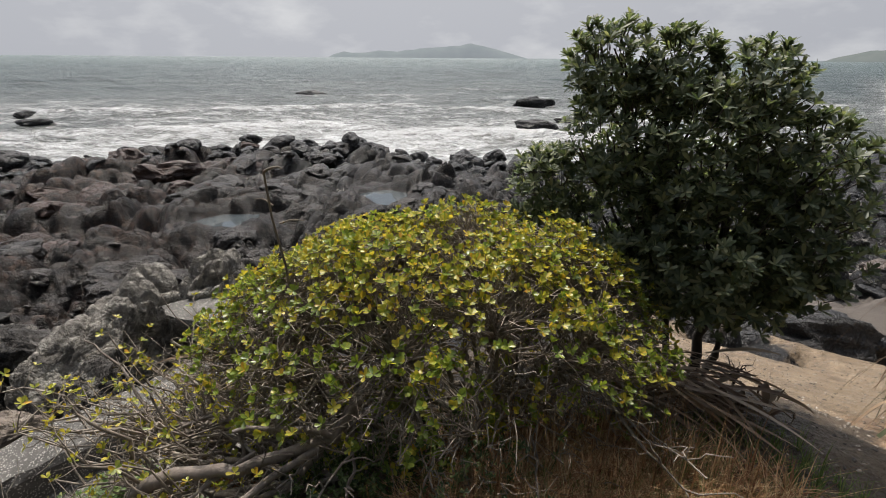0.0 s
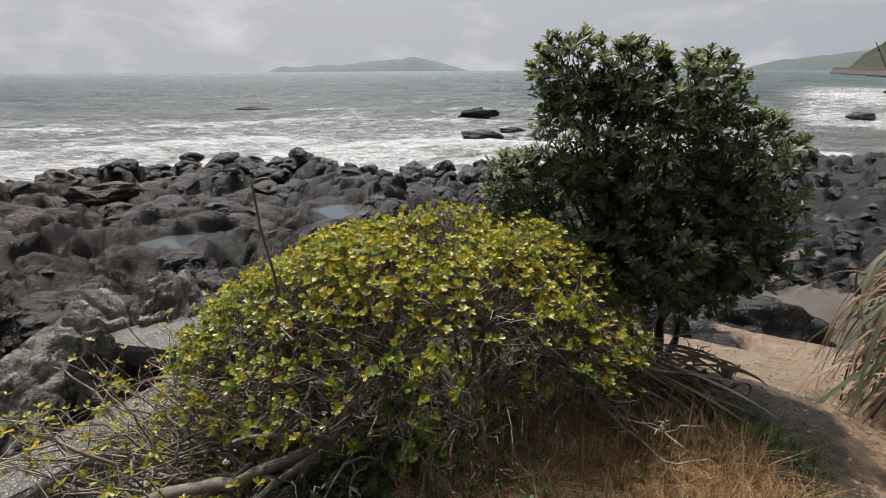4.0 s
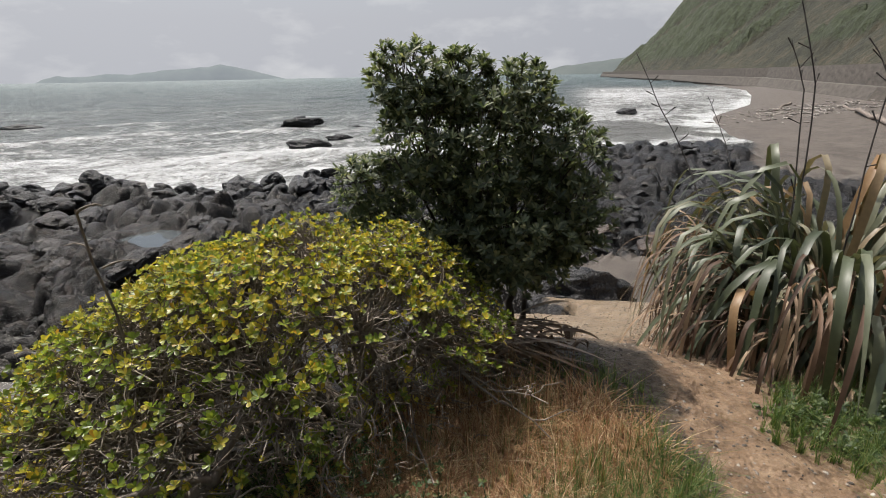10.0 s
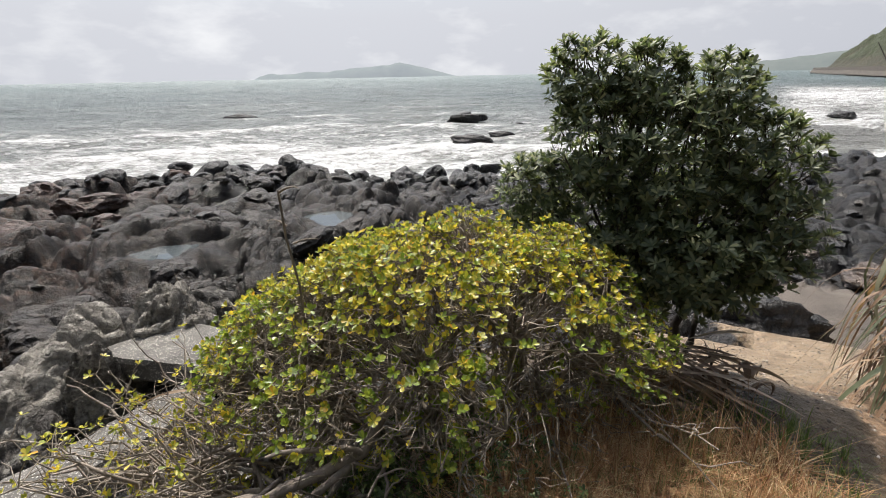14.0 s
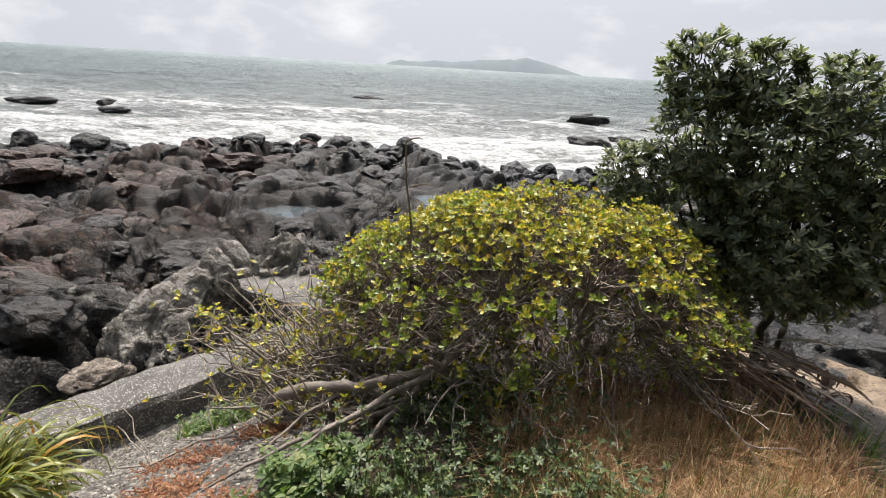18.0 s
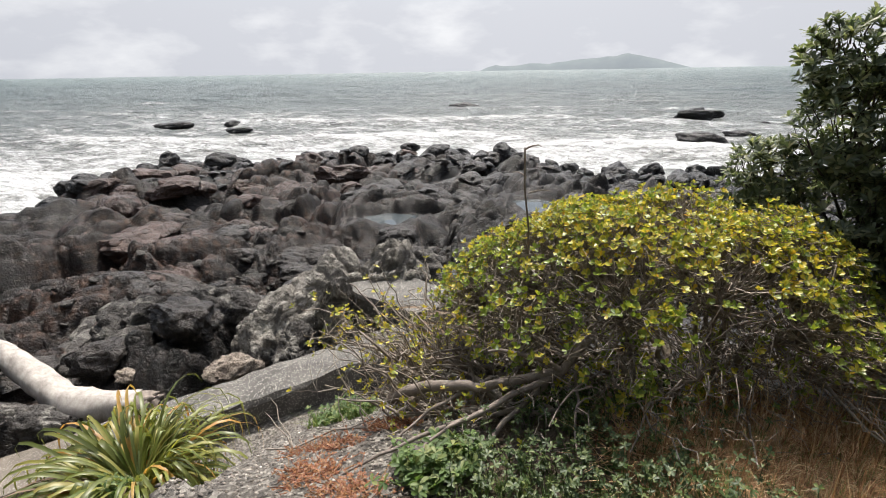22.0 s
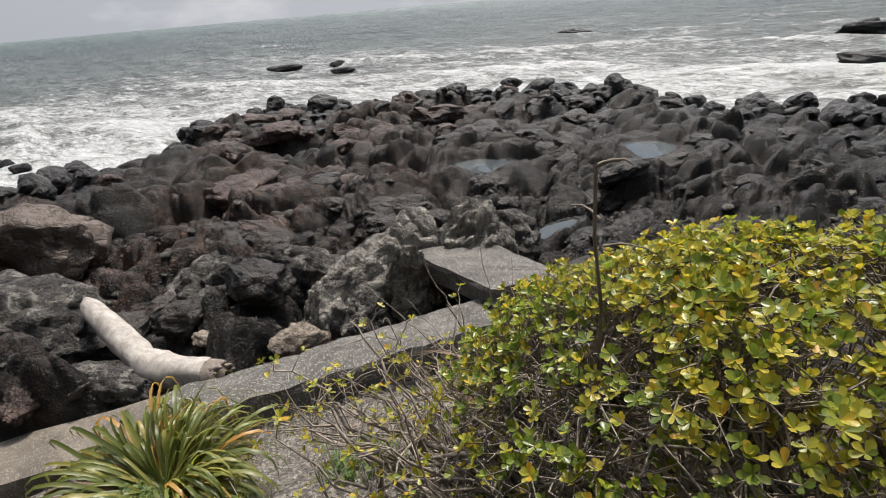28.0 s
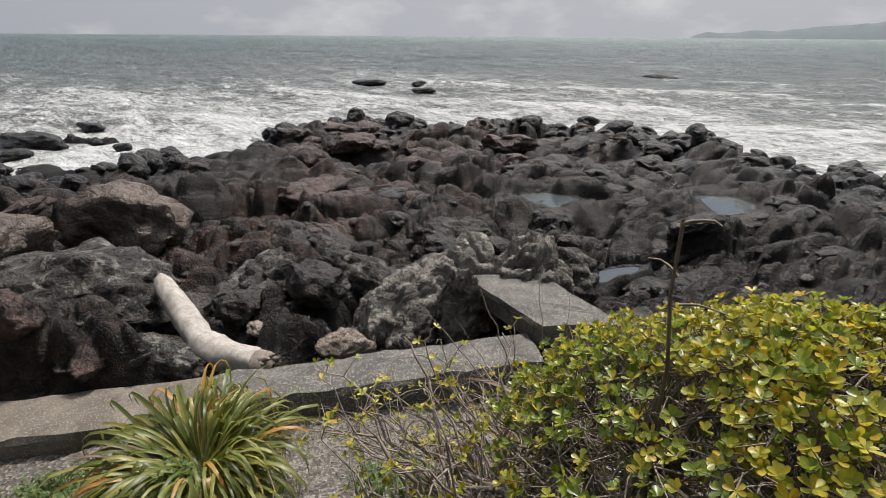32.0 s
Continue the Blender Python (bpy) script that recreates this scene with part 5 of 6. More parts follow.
fallen_branch("dead_branch", [([(-1.05, 2.05, 5.2), (-1.5, 1.95, 5.3), (-1.95, 1.95, 5.3)], 0.02, 0.006), ([(-1.5, 1.95, 5.3), (-1.75, 2.15, 5.5), (-1.95, 2.2, 5.62)], 0.01, 0.004)], "bleached forked twig sticking out of the shrub")

fallen_branch("dead_branch", [([(-0.77, 1.26, 5.36), (-0.64, 1.51, 5.42), (-0.48, 1.69, 5.5), (-0.43, 1.76, 5.6)], 0.012, 0.02)], "crooked grey dead branch reaching over the weeds")
fallen_branch("dead_branch", [([(-1.35, 1.84, 5.35), (-1.05, 1.94, 5.42), (-0.89, 1.88, 5.42), (-0.64, 1.92, 5.5), (-0.42, 1.82, 5.55)], 0.007, 0.018)], "arching bare grey branch under the shrub")
fallen_branch("dead_branch", [([(-1.22, 1.12, 5.3), (-1.13, 1.36, 5.34), (-1.02, 1.44, 5.4), (-0.81, 1.58, 5.5)], 0.005, 0.011)], "thin bleached branch lying on the gravel")


def leaf_tree():
    """The small dense tree: three stems, upright limbs and lobed crown of grey-green whorls."""
    rng = random.Random(11)
    tree = tagged(new("small_tree"), "small dense evergreen tree with grey-green leaves", "tree")
    tree.location = (1.46, 2.56, 5.2)
    base = np.array(tree.location)
    lobes = np.array(TREE_LOBES) - np.array([0, 0, 0.04, 0.01])
    limbs, leaves = Soup(), Soup()
    forks = []
    for dx, dy, hx_, hy_, hz_, r0 in ((0.0, 0.0, 0.02, 0.1, 0.75, 0.034), (-0.06, 0.05, -0.3, 0.1, 0.7, 0.024), (0.05, 0.03, 0.28, 0.15, 0.72, 0.027), (-0.1, 0.0, -0.5, 0.0, 0.55, 0.017)):
        pts = bent((dx, dy, -0.06), (hx_, hy_, hz_), 0.0, 7, 0.035, rng)
        trunk = Soup()
        trunk.tube(pts, np.linspace(r0, r0 * 0.6, 8), 8)
        trunk.mesh("stem", BARK_DARK, tree)
        forks += pts[3:]
    forks = np.array(forks)
    for x, y, z, r in lobes:
        c = np.array([x, y, z]) - base
        for _ in range(5):
            e = c + np.array([rng.gauss(0, 0.5), rng.gauss(0, 0.5), rng.gauss(0, 0.5)]) * r * 0.6
            s = forks[np.argmin(np.linalg.norm(forks - e, axis=1) + rng.uniform(0, 0.2))]
            limbs.tube(bent(s, e, rng.uniform(-0.06, 0.02), 5, 0.05, rng), np.linspace(0.012, 0.004, 6), 5)
        for _ in range(int(2700 * r * r) + 40):
            d = np.array([rng.gauss(0, 1), rng.gauss(0, 1), rng.gauss(0, 1)])
            d /= np.linalg.norm(d)
            lump = 1 + 0.3 * noise.noise(Vector(d * 3.2) + Vector((x * 9, y * 9, z * 9)))
            k = (rng.random() ** 0.22) * lump
            p = c + d * r * k * np.array([1.0, 1.15, 1.0])
            if p[2] < 0.36 + 0.1 * rng.random():
                continue
            ax = d * 0.8 + np.array([0, 0, 0.9]) + np.array([rng.gauss(0, 0.25), rng.gauss(0, 0.25), 0])
            rosette(leaves, p, ax, rng, rng.randrange(7, 11), rng.uniform(0.042, 0.056), 0.017, rng.uniform(0.7, 1.0), 0.25)
            if rng.random() < 0.4:
                limbs.tube([p - ax / np.linalg.norm(ax) * 0.09, p], [0.003, 0.002], 3)
        # shoots that stand out of the outline
        for _ in range(14):
            d = np.array([rng.gauss(0, 0.6), rng.gauss(0, 0.6), abs(rng.gauss(0.9, 0.4))])
            d /= np.linalg.norm(d)
            for q in (0.94, 1.04, 1.13):
                p = c + d * r * q
                rosette(leaves, p, d * 0.6 + np.array([0, 0, 1.0]), rng, 10, 0.05, 0.016, 0.95, 0.25)
            limbs.tube([c + d * r * 0.7, c + d * r * 1.13], [0.004, 0.002], 4)
    limbs.mesh("branchwork", BARK_DARK, tree, "dark limbs and twigs")["kind"] = "stuff"
    leaves.mesh("crown", LEAF_TREE, tree, "dense grey-green foliage in whorls")


TREE_LOBES = [(0.75, 2.62, 7.02, 0.22), (1.03, 2.5, 6.99, 0.2), (1.31, 2.35, 6.92, 0.22), (0.83, 2.6, 6.7, 0.3), (1.17, 2.45, 6.63, 0.38), (1.55, 2.2, 6.59, 0.25), (0.51, 2.7, 6.39, 0.22), (0.91, 2.6, 6.21, 0.35), (1.31, 2.4, 6.22, 0.44), (1.6, 2.2, 6.23, 0.25), (1.15, 2.5, 5.98, 0.3), (1.46, 2.3, 6.02, 0.26)]
leaf_tree()


def blade_mesh(length, width, lift, droop, kink, seed, twist=0.0):
    """A strap leaf growing from the origin over +y, folded along its middle. Angles in degrees."""
    rng = random.Random(seed)
    n = 9
    p, ang = np.array([0.0, 0.0]), radians(lift)
    line = [p.copy()]
    for i in range(n):
        t = (i + 0.5) / n
        bend = radians(droop) * (t ** 1.6) / n * 2.2
        if kink and abs(t - kink) < 0.06:
            bend += radians(rng.uniform(55, 95))
        ang -= bend
        ang = max(ang, radians(-97))
        p = p + np.array([math.cos(ang), math.sin(ang)]) * length / n
        line.append(p.copy())
    v = []
    wob = rng.uniform(-0.06, 0.06)
    for i, (y, z) in enumerate(line):
        t = i / n
        w = width / 2 * (0.55 + 0.45 * min(1, t * 4)) * (1 - max(0, (t - 0.55) / 0.45) ** 1.5) + 0.0015
        roll = twist * t
        side = wob * math.sin(3 * t) * length
        for k, dz in ((-1, 0.28), (0, 0.0), (1, 0.28)):
            v.append((side + k * w * math.cos(roll), y, z + dz * w + k * w * math.sin(roll)))
    f = [(3 * i + k, 3 * i + 1 + k, 3 * i + 4 + k, 3 * i + 3 + k) for i in range(n) for k in range(2)]
    me = bpy.data.meshes.new("leaf")
    me.from_pydata(v, [], f)
    me.polygons.foreach_set("use_smooth", [True] * len(f))
    return me


def blades(parent, forms, material, name, count, rng, place, label=""):
    for me in forms:
        if not me.materials:
            me.materials.append(material)
    for _ in range(count):
        ob = new(name, rng.choice(forms))
        ob.parent = parent
        ob.matrix_basis = place(rng)
        if label:
            ob["label"] = label


def arched_leaf(length, width, lift, bend_at, end, seed, twist):
    """A strap leaf that rises from the origin, folds over at bend_at and hangs at the angle end."""
    rng = random.Random(seed)
    n = 16
    p, line = np.array([0.0, 0.0]), [np.zeros(2)]
    for i in range(n):
        t = (i + 0.5) / n
        k = 1 / (1 + math.exp(-(t - bend_at) * (11 if seed % 3 else 26)))
        ang = radians(lift + (end - lift) * k)
        p = p + np.array([math.cos(ang), math.sin(ang)]) * length / n
        line.append(p.copy())
    v, wob = [], rng.uniform(-0.05, 0.05)
    for i, (y, z) in enumerate(line):
        t = i / n
        w = width / 2 * (0.5 + 0.5 * min(1, t * 3)) * (1 - max(0, (t - 0.6) / 0.4) ** 1.4) + 0.0015
        roll = twist * t * t
        fold = 0.5 * (1 - t) + 0.12
        for k in (-1, 0, 1):
            v.append((wob * math.sin(3 * t) * length + k * w * math.cos(roll), y, z + abs(k) * fold * w + k * w * math.sin(roll)))
    f = [(3 * i + k, 3 * i + 1 + k, 3 * i + 4 + k, 3 * i + 3 + k) for i in range(n) for k in range(2)]
    me = bpy.data.meshes.new("leaf")
    me.from_pydata(v, [], f)
    me.polygons.foreach_set("use_smooth", [True] * len(f))
    return me


def big_flax():
    rng = random.Random(21)
    x, y = 3.55, 1.68
    g = height_at(x, y)
    flax = tagged(new("flax"), "large flax clump with broad drooping grey-green leaves", "flax plant")
    flax.location = (x, y, g)
    forms = [arched_leaf(rng.uniform(1.8, 2.8), rng.uniform(0.032, 0.054), rng.uniform(60, 88), rng.uniform(0.3, 0.66), rng.uniform(-112, -62), 500 + i, rng.uniform(-0.9, 0.9)) for i in range(30)]
    tops = [arched_leaf(rng.uniform(1.0, 1.4), rng.uniform(0.045, 0.07), rng.uniform(50, 76), rng.uniform(0.6, 0.85), rng.uniform(-70, -20), 530 + i, rng.uniform(-0.9, 0.9)) for i in range(8)]
    dry = [arched_leaf(rng.uniform(0.8, 1.3), rng.uniform(0.01, 0.028), rng.uniform(5, 60), rng.uniform(0.14, 0.4), rng.uniform(-100, -68), 540 + i, rng.uniform(-1.8, 1.8)) for i in range(18)]

    def stand(r):
        a, d = r.uniform(0, 360), 0.4 * math.sqrt(r.random())
        return pose(d * math.cos(radians(a)), d * math.sin(radians(a)), -0.05, r.uniform(-12, 8), r.uniform(-16, 16), a - 90 + r.uniform(-45, 45)) @ Matrix.Scale(r.uniform(0.6, 1.0), 4)

    def skirt(r):
        a, d = r.uniform(105, 255), r.uniform(0.55, 1.0)
        return pose(d * math.cos(radians(a)), d * math.sin(radians(a)), r.uniform(0.15, 0.8), r.uniform(-12, 10), 0, a - 90 + r.uniform(-35, 35)) @ Matrix.Scale(r.uniform(0.55, 1.0), 4)

    blades(flax, forms, FLAX_BIG, "leaf", 620, rng, stand)
    blades(flax, tops, FLAX_BIG, "upright_leaf", 34, rng, stand)
    blades(flax, dry, FLAX_BROWN, "dry_leaf", 360, rng, skirt, "brown dead hanging leaf")


big_flax()


def small_flax():
    rng = random.Random(22)
    x, y = -4.05, 1.85
    g = height_at(x, y)
    flax = tagged(new("flax"), "bright green flax clump with narrow arching leaves on the bank", "flax plant")
    flax.location = (x, y, g + 0.02)
    forms = [blade_mesh(rng.uniform(1.0, 1.8), rng.uniform(0.034, 0.058), rng.uniform(0, 68), rng.uniform(130, 260), 0 if i % 3 else rng.uniform(0.45, 0.75), 600 + i, rng.uniform(-0.8, 0.8)) for i in range(18)]
    dry = [blade_mesh(rng.uniform(0.7, 1.1), rng.uniform(0.02, 0.035), rng.uniform(15, 50), rng.uniform(120, 220), 0, 640 + i, rng.uniform(-1.5, 1.5)) for i in range(8)]

    def stand(r):
        a, d = r.uniform(0, 360), 0.26 * math.sqrt(r.random())
        return pose(d * math.cos(radians(a)), d * math.sin(radians(a)), -0.03, r.uniform(-8, 8), r.uniform(-8, 8), a - 90 + r.uniform(-28, 28)) @ Matrix.Scale(r.uniform(0.48, 0.8), 4)

    def skirt(r):
        a, d = r.uniform(190, 360), r.uniform(0.1, 0.3)
        return pose(d * math.cos(radians(a)), d * math.sin(radians(a)), 0.02, r.uniform(-15, 10), 0, a - 90 + r.uniform(-30, 30)) @ Matrix.Scale(r.uniform(0.6, 0.9), 4)

    blades(flax, forms, FLAX_SMALL, "leaf", 300, rng, stand)
    blades(flax, dry, FLAX_DRY, "dry_leaf", 110, rng, skirt, "straw-coloured dead leaf")
    inner = Soup()
    for _ in range(420):
        me = rng.choice(forms)
        m = np.array(stand(rng))
        v = np.array([p.co[:] for p in me.vertices]) * np.array([0.8, 0.85, 0.85])
        inner.add(v @ m[:3, :3].T + m[:3, 3], np.array([p.vertices[:] for p in me.polygons]))
    inner.mesh("inner_foliage", LEAF_FLAX, flax, "dense narrow inner leaves")["kind"] = "stuff"


small_flax()


def leaf_litter():
    """Dead strap leaves heaped beside the shrub's foot."""
    rng = random.Random(23)
    heap = tagged(new("dead_leaf_heap"), "heap of long dry grey-brown strap leaves under the shrub", "leaf heap")
    heap.location = (1.02, 2.02, 5.3)
    dry = [blade_mesh(rng.uniform(0.3, 0.58), rng.uniform(0.012, 0.024), rng.uniform(-8, 12), rng.uniform(5, 45), 0, 700 + i, rng.uniform(-1.5, 1.5)) for i in range(12)]

    def lie(r):
        dx, dy = r.uniform(-0.3, 0.3), r.uniform(-0.1, 0.35)
        gz_ = height_at(heap.location.x + dx, heap.location.y + dy) - 5.3
        return pose(dx, dy, gz_ + r.uniform(0.0, 0.3), r.uniform(-22, -4), r.uniform(-20, 20), r.uniform(-150, -60)) @ Matrix.Scale(r.uniform(0.7, 1.1), 4)

    blades(heap, dry, FLAX_DRY, "dry_leaf", 170, rng, lie)
    wide = [blade_mesh(0.2, 0.035, 60, 320, 0, 730 + i, 1.0) for i in range(3)]

    def hang(r):
        return pose(r.uniform(0.15, 0.5), r.uniform(-0.15, 0.1), r.uniform(0.05, 0.2), 0, 0, r.uniform(-180, 0))

    blades(heap, wide, FLAX_DRY, "curled_leaf", 14, rng, hang, "curled pinkish-brown dead leaf")


leaf_litter()


def grass(name, material, label, count, spots, length, width, seed, lean=0.5):
    """Grass as one thing that nobody could count: blades in tufts within oval spots (x, y, rx, ry)."""
    rng = np.random.default_rng(seed)
    soup = Soup()
    area = np.array([s[2] * s[3] for s in spots])
    pick = rng.choice(len(spots), count, p=area / area.sum())
    a, rr = rng.uniform(0, 6.283, count), np.sqrt(rng.random(count))
    sp = np.array(spots)[pick]
    x, y = sp[:, 0] + sp[:, 2] * rr * np.cos(a), sp[:, 1] + sp[:, 3] * rr * np.sin(a)
    # draw blades together into tufts
    tx, ty = np.round(x / 0.09) * 0.09, np.round(y / 0.09) * 0.09
    x, y = x * 0.45 + (tx + 0.04 * np.sin(ty * 50)) * 0.55, y * 0.45 + (ty + 0.04 * np.sin(tx * 57)) * 0.55
    z = height(x, y) - 0.01
    hgt = rng.uniform(*length, count) * (0.55 + 0.9 * fbm(x * 2.3, y * 2.3, 2, seed))
    d = rng.uniform(0, 6.283, count)
    ln = np.abs(rng.normal(0, lean, count))
    w = rng.uniform(*width, count)
    dx, dy = np.cos(d), np.sin(d)
    verts = np.zeros((count, 8, 3))
    for k, t in enumerate((0.0, 0.35, 0.7, 1.0)):
        px, py = x + dx * ln * hgt * t ** 1.7, y + dy * ln * hgt * t ** 1.7
        pz = z + hgt * t * (1 - 0.35 * np.minimum(ln, 1.2) * t)
        ww = w * (1 - t) + 0.0003
        verts[:, 2 * k] = np.stack([px - dy * ww, py + dx * ww, pz], -1)
        verts[:, 2 * k + 1] = np.stack([px + dy * ww, py - dx * ww, pz], -1)
    q = np.array([(0, 1, 3, 2), (2, 3, 5, 4), (4, 5, 7, 6)])
    faces = (np.arange(count)[:, None, None] * 8 + q[None]).reshape(-1, 4)
    ob = link_mesh(name, verts.reshape(-1, 3), faces, material)
    return tagged(ob, label, "grass", kind="stuff")


grass("dry_grass", GRASS_DRY, "dry orange-brown grass in front of the shrub", 26000, [(0.5, 1.7, 0.6, 0.25), (0.65, 1.45, 0.75, 0.42), (0.25, 1.25, 0.45, 0.4), (1.0, 1.1, 0.35, 0.3), (0.5, 0.75, 0.5, 0.35)], (0.05, 0.17), (0.0016, 0.004), 31, 1.25)
grass("shaded_grass", GRASS_GREEN, "short green and brown grass on the mound", 11000, [(1.2, 1.55, 0.42, 0.45), (1.05, 1.05, 0.4, 0.3), (0.9, 0.8, 0.4, 0.25), (0.5, 1.2, 0.6, 0.4)], (0.05, 0.16), (0.0012, 0.0026), 32, 0.6)
grass("green_grass", GRASS_GREEN, "green grass and weeds beside the path", 15000, [(2.45, 0.95, 0.5, 0.28), (2.7, 0.55, 0.7, 0.4), (1.1, 1.0, 0.34, 0.24), (-0.3, 0.8, 0.55, 0.28), (2.0, 0.2, 0.5, 0.3)], (0.05, 0.17), (0.0014, 0.003), 33, 0.6)
grass("tall_dry_grass", GRASS_DRY, "tall pale dry grass stalks beside the shrub", 600, [(0.75, 1.7, 0.6, 0.25), (0.2, 1.35, 0.5, 0.25), (0.95, 1.3, 0.4, 0.3)], (0.2, 0.42), (0.001, 0.002), 36, 0.45)
grass("bank_grass", GRASS_GREEN, "fine green grass and clover on the lower bank", 16000, [(-5.6, 1.0, 1.0, 0.7), (-4.6, 1.2, 0.7, 0.6), (-3.4, 0.75, 0.6, 0.5), (-3.7, 1.9, 0.5, 0.4), (-2.15, 2.25, 0.3, 0.22)], (0.05, 0.16), (0.002, 0.004), 34, 0.6)


def weeds(name, label, count, spots, seed, tall, material, leaf=0.035):
    rng = random.Random(seed)
    soup = Soup()
    for _ in range(count):
        sx_, sy_, rx_, ry_ = rng.choice(spots)
        a, rr = rng.uniform(0, 6.283), math.sqrt(rng.random())
        x, y = sx_ + rx_ * rr * math.cos(a), sy_ + ry_ * rr * math.sin(a)
        z = height_at(x, y) - 0.01
        h = rng.uniform(*tall)
        tip = np.array([x + rng.gauss(0, 0.05), y + rng.gauss(0, 0.05), z + h])
        soup.tube(bent((x, y, z), tip, 0, 3, 0.05, rng), np.linspace(0.003, 0.0015, 4), 3)
        for k in range(3):
            t = 0.4 + 0.3 * k
            rosette(soup, np.array([x, y, z]) * (1 - t) + tip * t, (rng.gauss(0, 0.4), rng.gauss(0, 0.4), 1), rng, rng.randrange(4, 7), leaf, leaf * 0.5, 0.35)
    return tagged(soup.mesh(name, material), label, "weeds", kind="stuff")


weeds("weeds", "dark green leafy weeds at the foot of the shrub", 620, [(-0.45, 1.3, 0.5, 0.42), (0.0, 1.4, 0.45, 0.36), (-0.15, 1.65, 0.45, 0.25), (-0.5, 0.95, 0.4, 0.3), (0.15, 1.05, 0.35, 0.25)], 41, (0.03, 0.22), LEAF_WEED, 0.023)
weeds("small_weeds", "small bright green weeds on the gravel slope", 130, [(-2.15, 2.3, 0.28, 0.2), (-0.95, 1.05, 0.15, 0.15)], 42, (0.04, 0.16), GRASS_GREEN, 0.04)
weeds("clover", "green clover and weeds beside the path", 160, [(2.45, 0.95, 0.45, 0.25), (2.5, 0.5, 0.4, 0.3)], 43, (0.02, 0.1), LEAF_WEED, 0.03)
weeds("bank_clover", "bright green clover below the flax clump", 1000, [(-5.6, 1.0, 0.9, 0.6), (-4.6, 1.1, 0.6, 0.5), (-3.5, 0.95, 0.4, 0.3), (-4.3, 1.4, 0.5, 0.4)], 45, (0.05, 0.25), GRASS_GREEN, 0.045)
weeds("succulent_mat", "rusty orange creeping succulents on the gravel", 1300, [(-1.65, 1.27, 0.22, 0.1), (-1.1, 1.72, 0.2, 0.1), (-1.5, 0.95, 0.14, 0.1), (-1.22, 0.82, 0.14, 0.1), (-1.35, 1.5, 0.16, 0.08)], 44, (0.008, 0.03), SUCCULENT, 0.009)


def dead_stick():
    s = Soup()
    g = height_at(-0.68, 1.95)
    s.tube(bent((-0.66, 1.98, g), (-0.73, 1.83, 6.63), 0.0, 7, 0.008, random.Random(3)), np.linspace(0.0065, 0.0045, 8), 7)
    s.tube(bent((-0.73, 1.83, 6.62), (-0.65, 1.81, 6.64), 0.012, 4, 0.05, random.Random(4)), np.linspace(0.006, 0.002, 5), 4)
    s.tube(bent((-0.72, 1.86, 6.48), (-0.8, 1.88, 6.5), 0.01, 3, 0.05, random.Random(5)), np.linspace(0.004, 0.0015, 4), 4)
    s.tube(bent((-0.71, 1.88, 6.4), (-0.6, 1.86, 6.42), 0.01, 3, 0.05, random.Random(6)), np.linspace(0.004, 0.0015, 4), 4)
    tagged(s.mesh("dead_stick", BARK), "upright dead stick with short side twigs in the shrub", "stick")


dead_stick()


def dead_sprig():
    s, rng = Soup(), random.Random(9)
    g = height_at(1.62, 2.42)
    s.tube(bent((1.62, 2.42, g - 0.02), (1.6, 2.42, g + 0.13), 0, 3, 0.04, rng), np.linspace(0.009, 0.007, 4), 6)
    for k in range(12):
        a = k * 2.4
        e = np.array([1.6 + 0.1 * math.cos(a), 2.42 + 0.1 * math.sin(a), g + rng.uniform(0.08, 0.22)])
        s.tube(bent((1.6, 2.42, g + rng.uniform(0.06, 0.13)), e, 0.02, 4, 0.12, rng), np.linspace(0.005, 0.0015, 5), 4)
    tagged(s.mesh("dead_sprig", BARK_DARK), "small dark leafless sprig beside the tree", "sprig")


dead_sprig()


def dry_stem(pts, r, label):
    s, rng = Soup(), random.Random(int(abs(pts[0][0]) * 100))
    line = bent(pts[0], pts[1], 0.0, 8, 0.012, rng)
    s.tube(line, np.linspace(r, r * 0.4, 9), 5)
    for i in range(4, 9):
        d = np.array([rng.uniform(-1, 1), rng.uniform(-1, 1), 0.8]) * rng.uniform(0.02, 0.06)
        s.tube([line[i], line[i] + d], [r * 0.4, r * 0.2], 4)
    tagged(s.mesh("dry_stem", TWIG), label, "stem", group="dry stems by the slab")


for top_, foot_, r in (((-2.33, 3.45, 5.24), (-2.04, 3.62, 4.4), 0.009), ((-2.02, 3.64, 5.74), (-1.86, 3.71, 4.6), 0.004), ((-2.67, 3.18, 5.09), (-2.2, 3.45, 4.4), 0.006), ((-1.75, 3.75, 5.35), (-1.72, 3.72, 4.5), 0.003), ((-2.45, 3.3, 5.0), (-2.1, 3.5, 4.4), 0.004)):
    dry_stem((foot_, top_), r, "thin pale dry stem rising beside the slab")


def strap_litter():
    """Reddish-brown dead strap leaves caught under the shrub's far side."""
    rng = random.Random(24)
    heap = tagged(new("dead_leaf_heap"), "reddish-brown dead strap leaves caught in the shrub", "leaf heap")
    heap.location = (-0.75, 2.35, 5.2)
    dry = [blade_mesh(rng.uniform(0.35, 0.7), rng.uniform(0.012, 0.026), rng.uniform(0, 15), rng.uniform(10, 40), 0, 760 + i, rng.uniform(-1.5, 1.5)) for i in range(8)]

    def lie(r):
        return pose(r.uniform(-0.6, 0.5), r.uniform(-0.2, 0.2), r.uniform(-0.05, 0.2), r.uniform(-10, 12), r.uniform(-20, 20), r.choice((-80, 95)) + r.uniform(-25, 25)) @ Matrix.Scale(r.uniform(0.7, 1.1), 4)

    blades(heap, dry, FLAX_DRY, "dry_leaf", 90, rng, lie)


strap_litter()


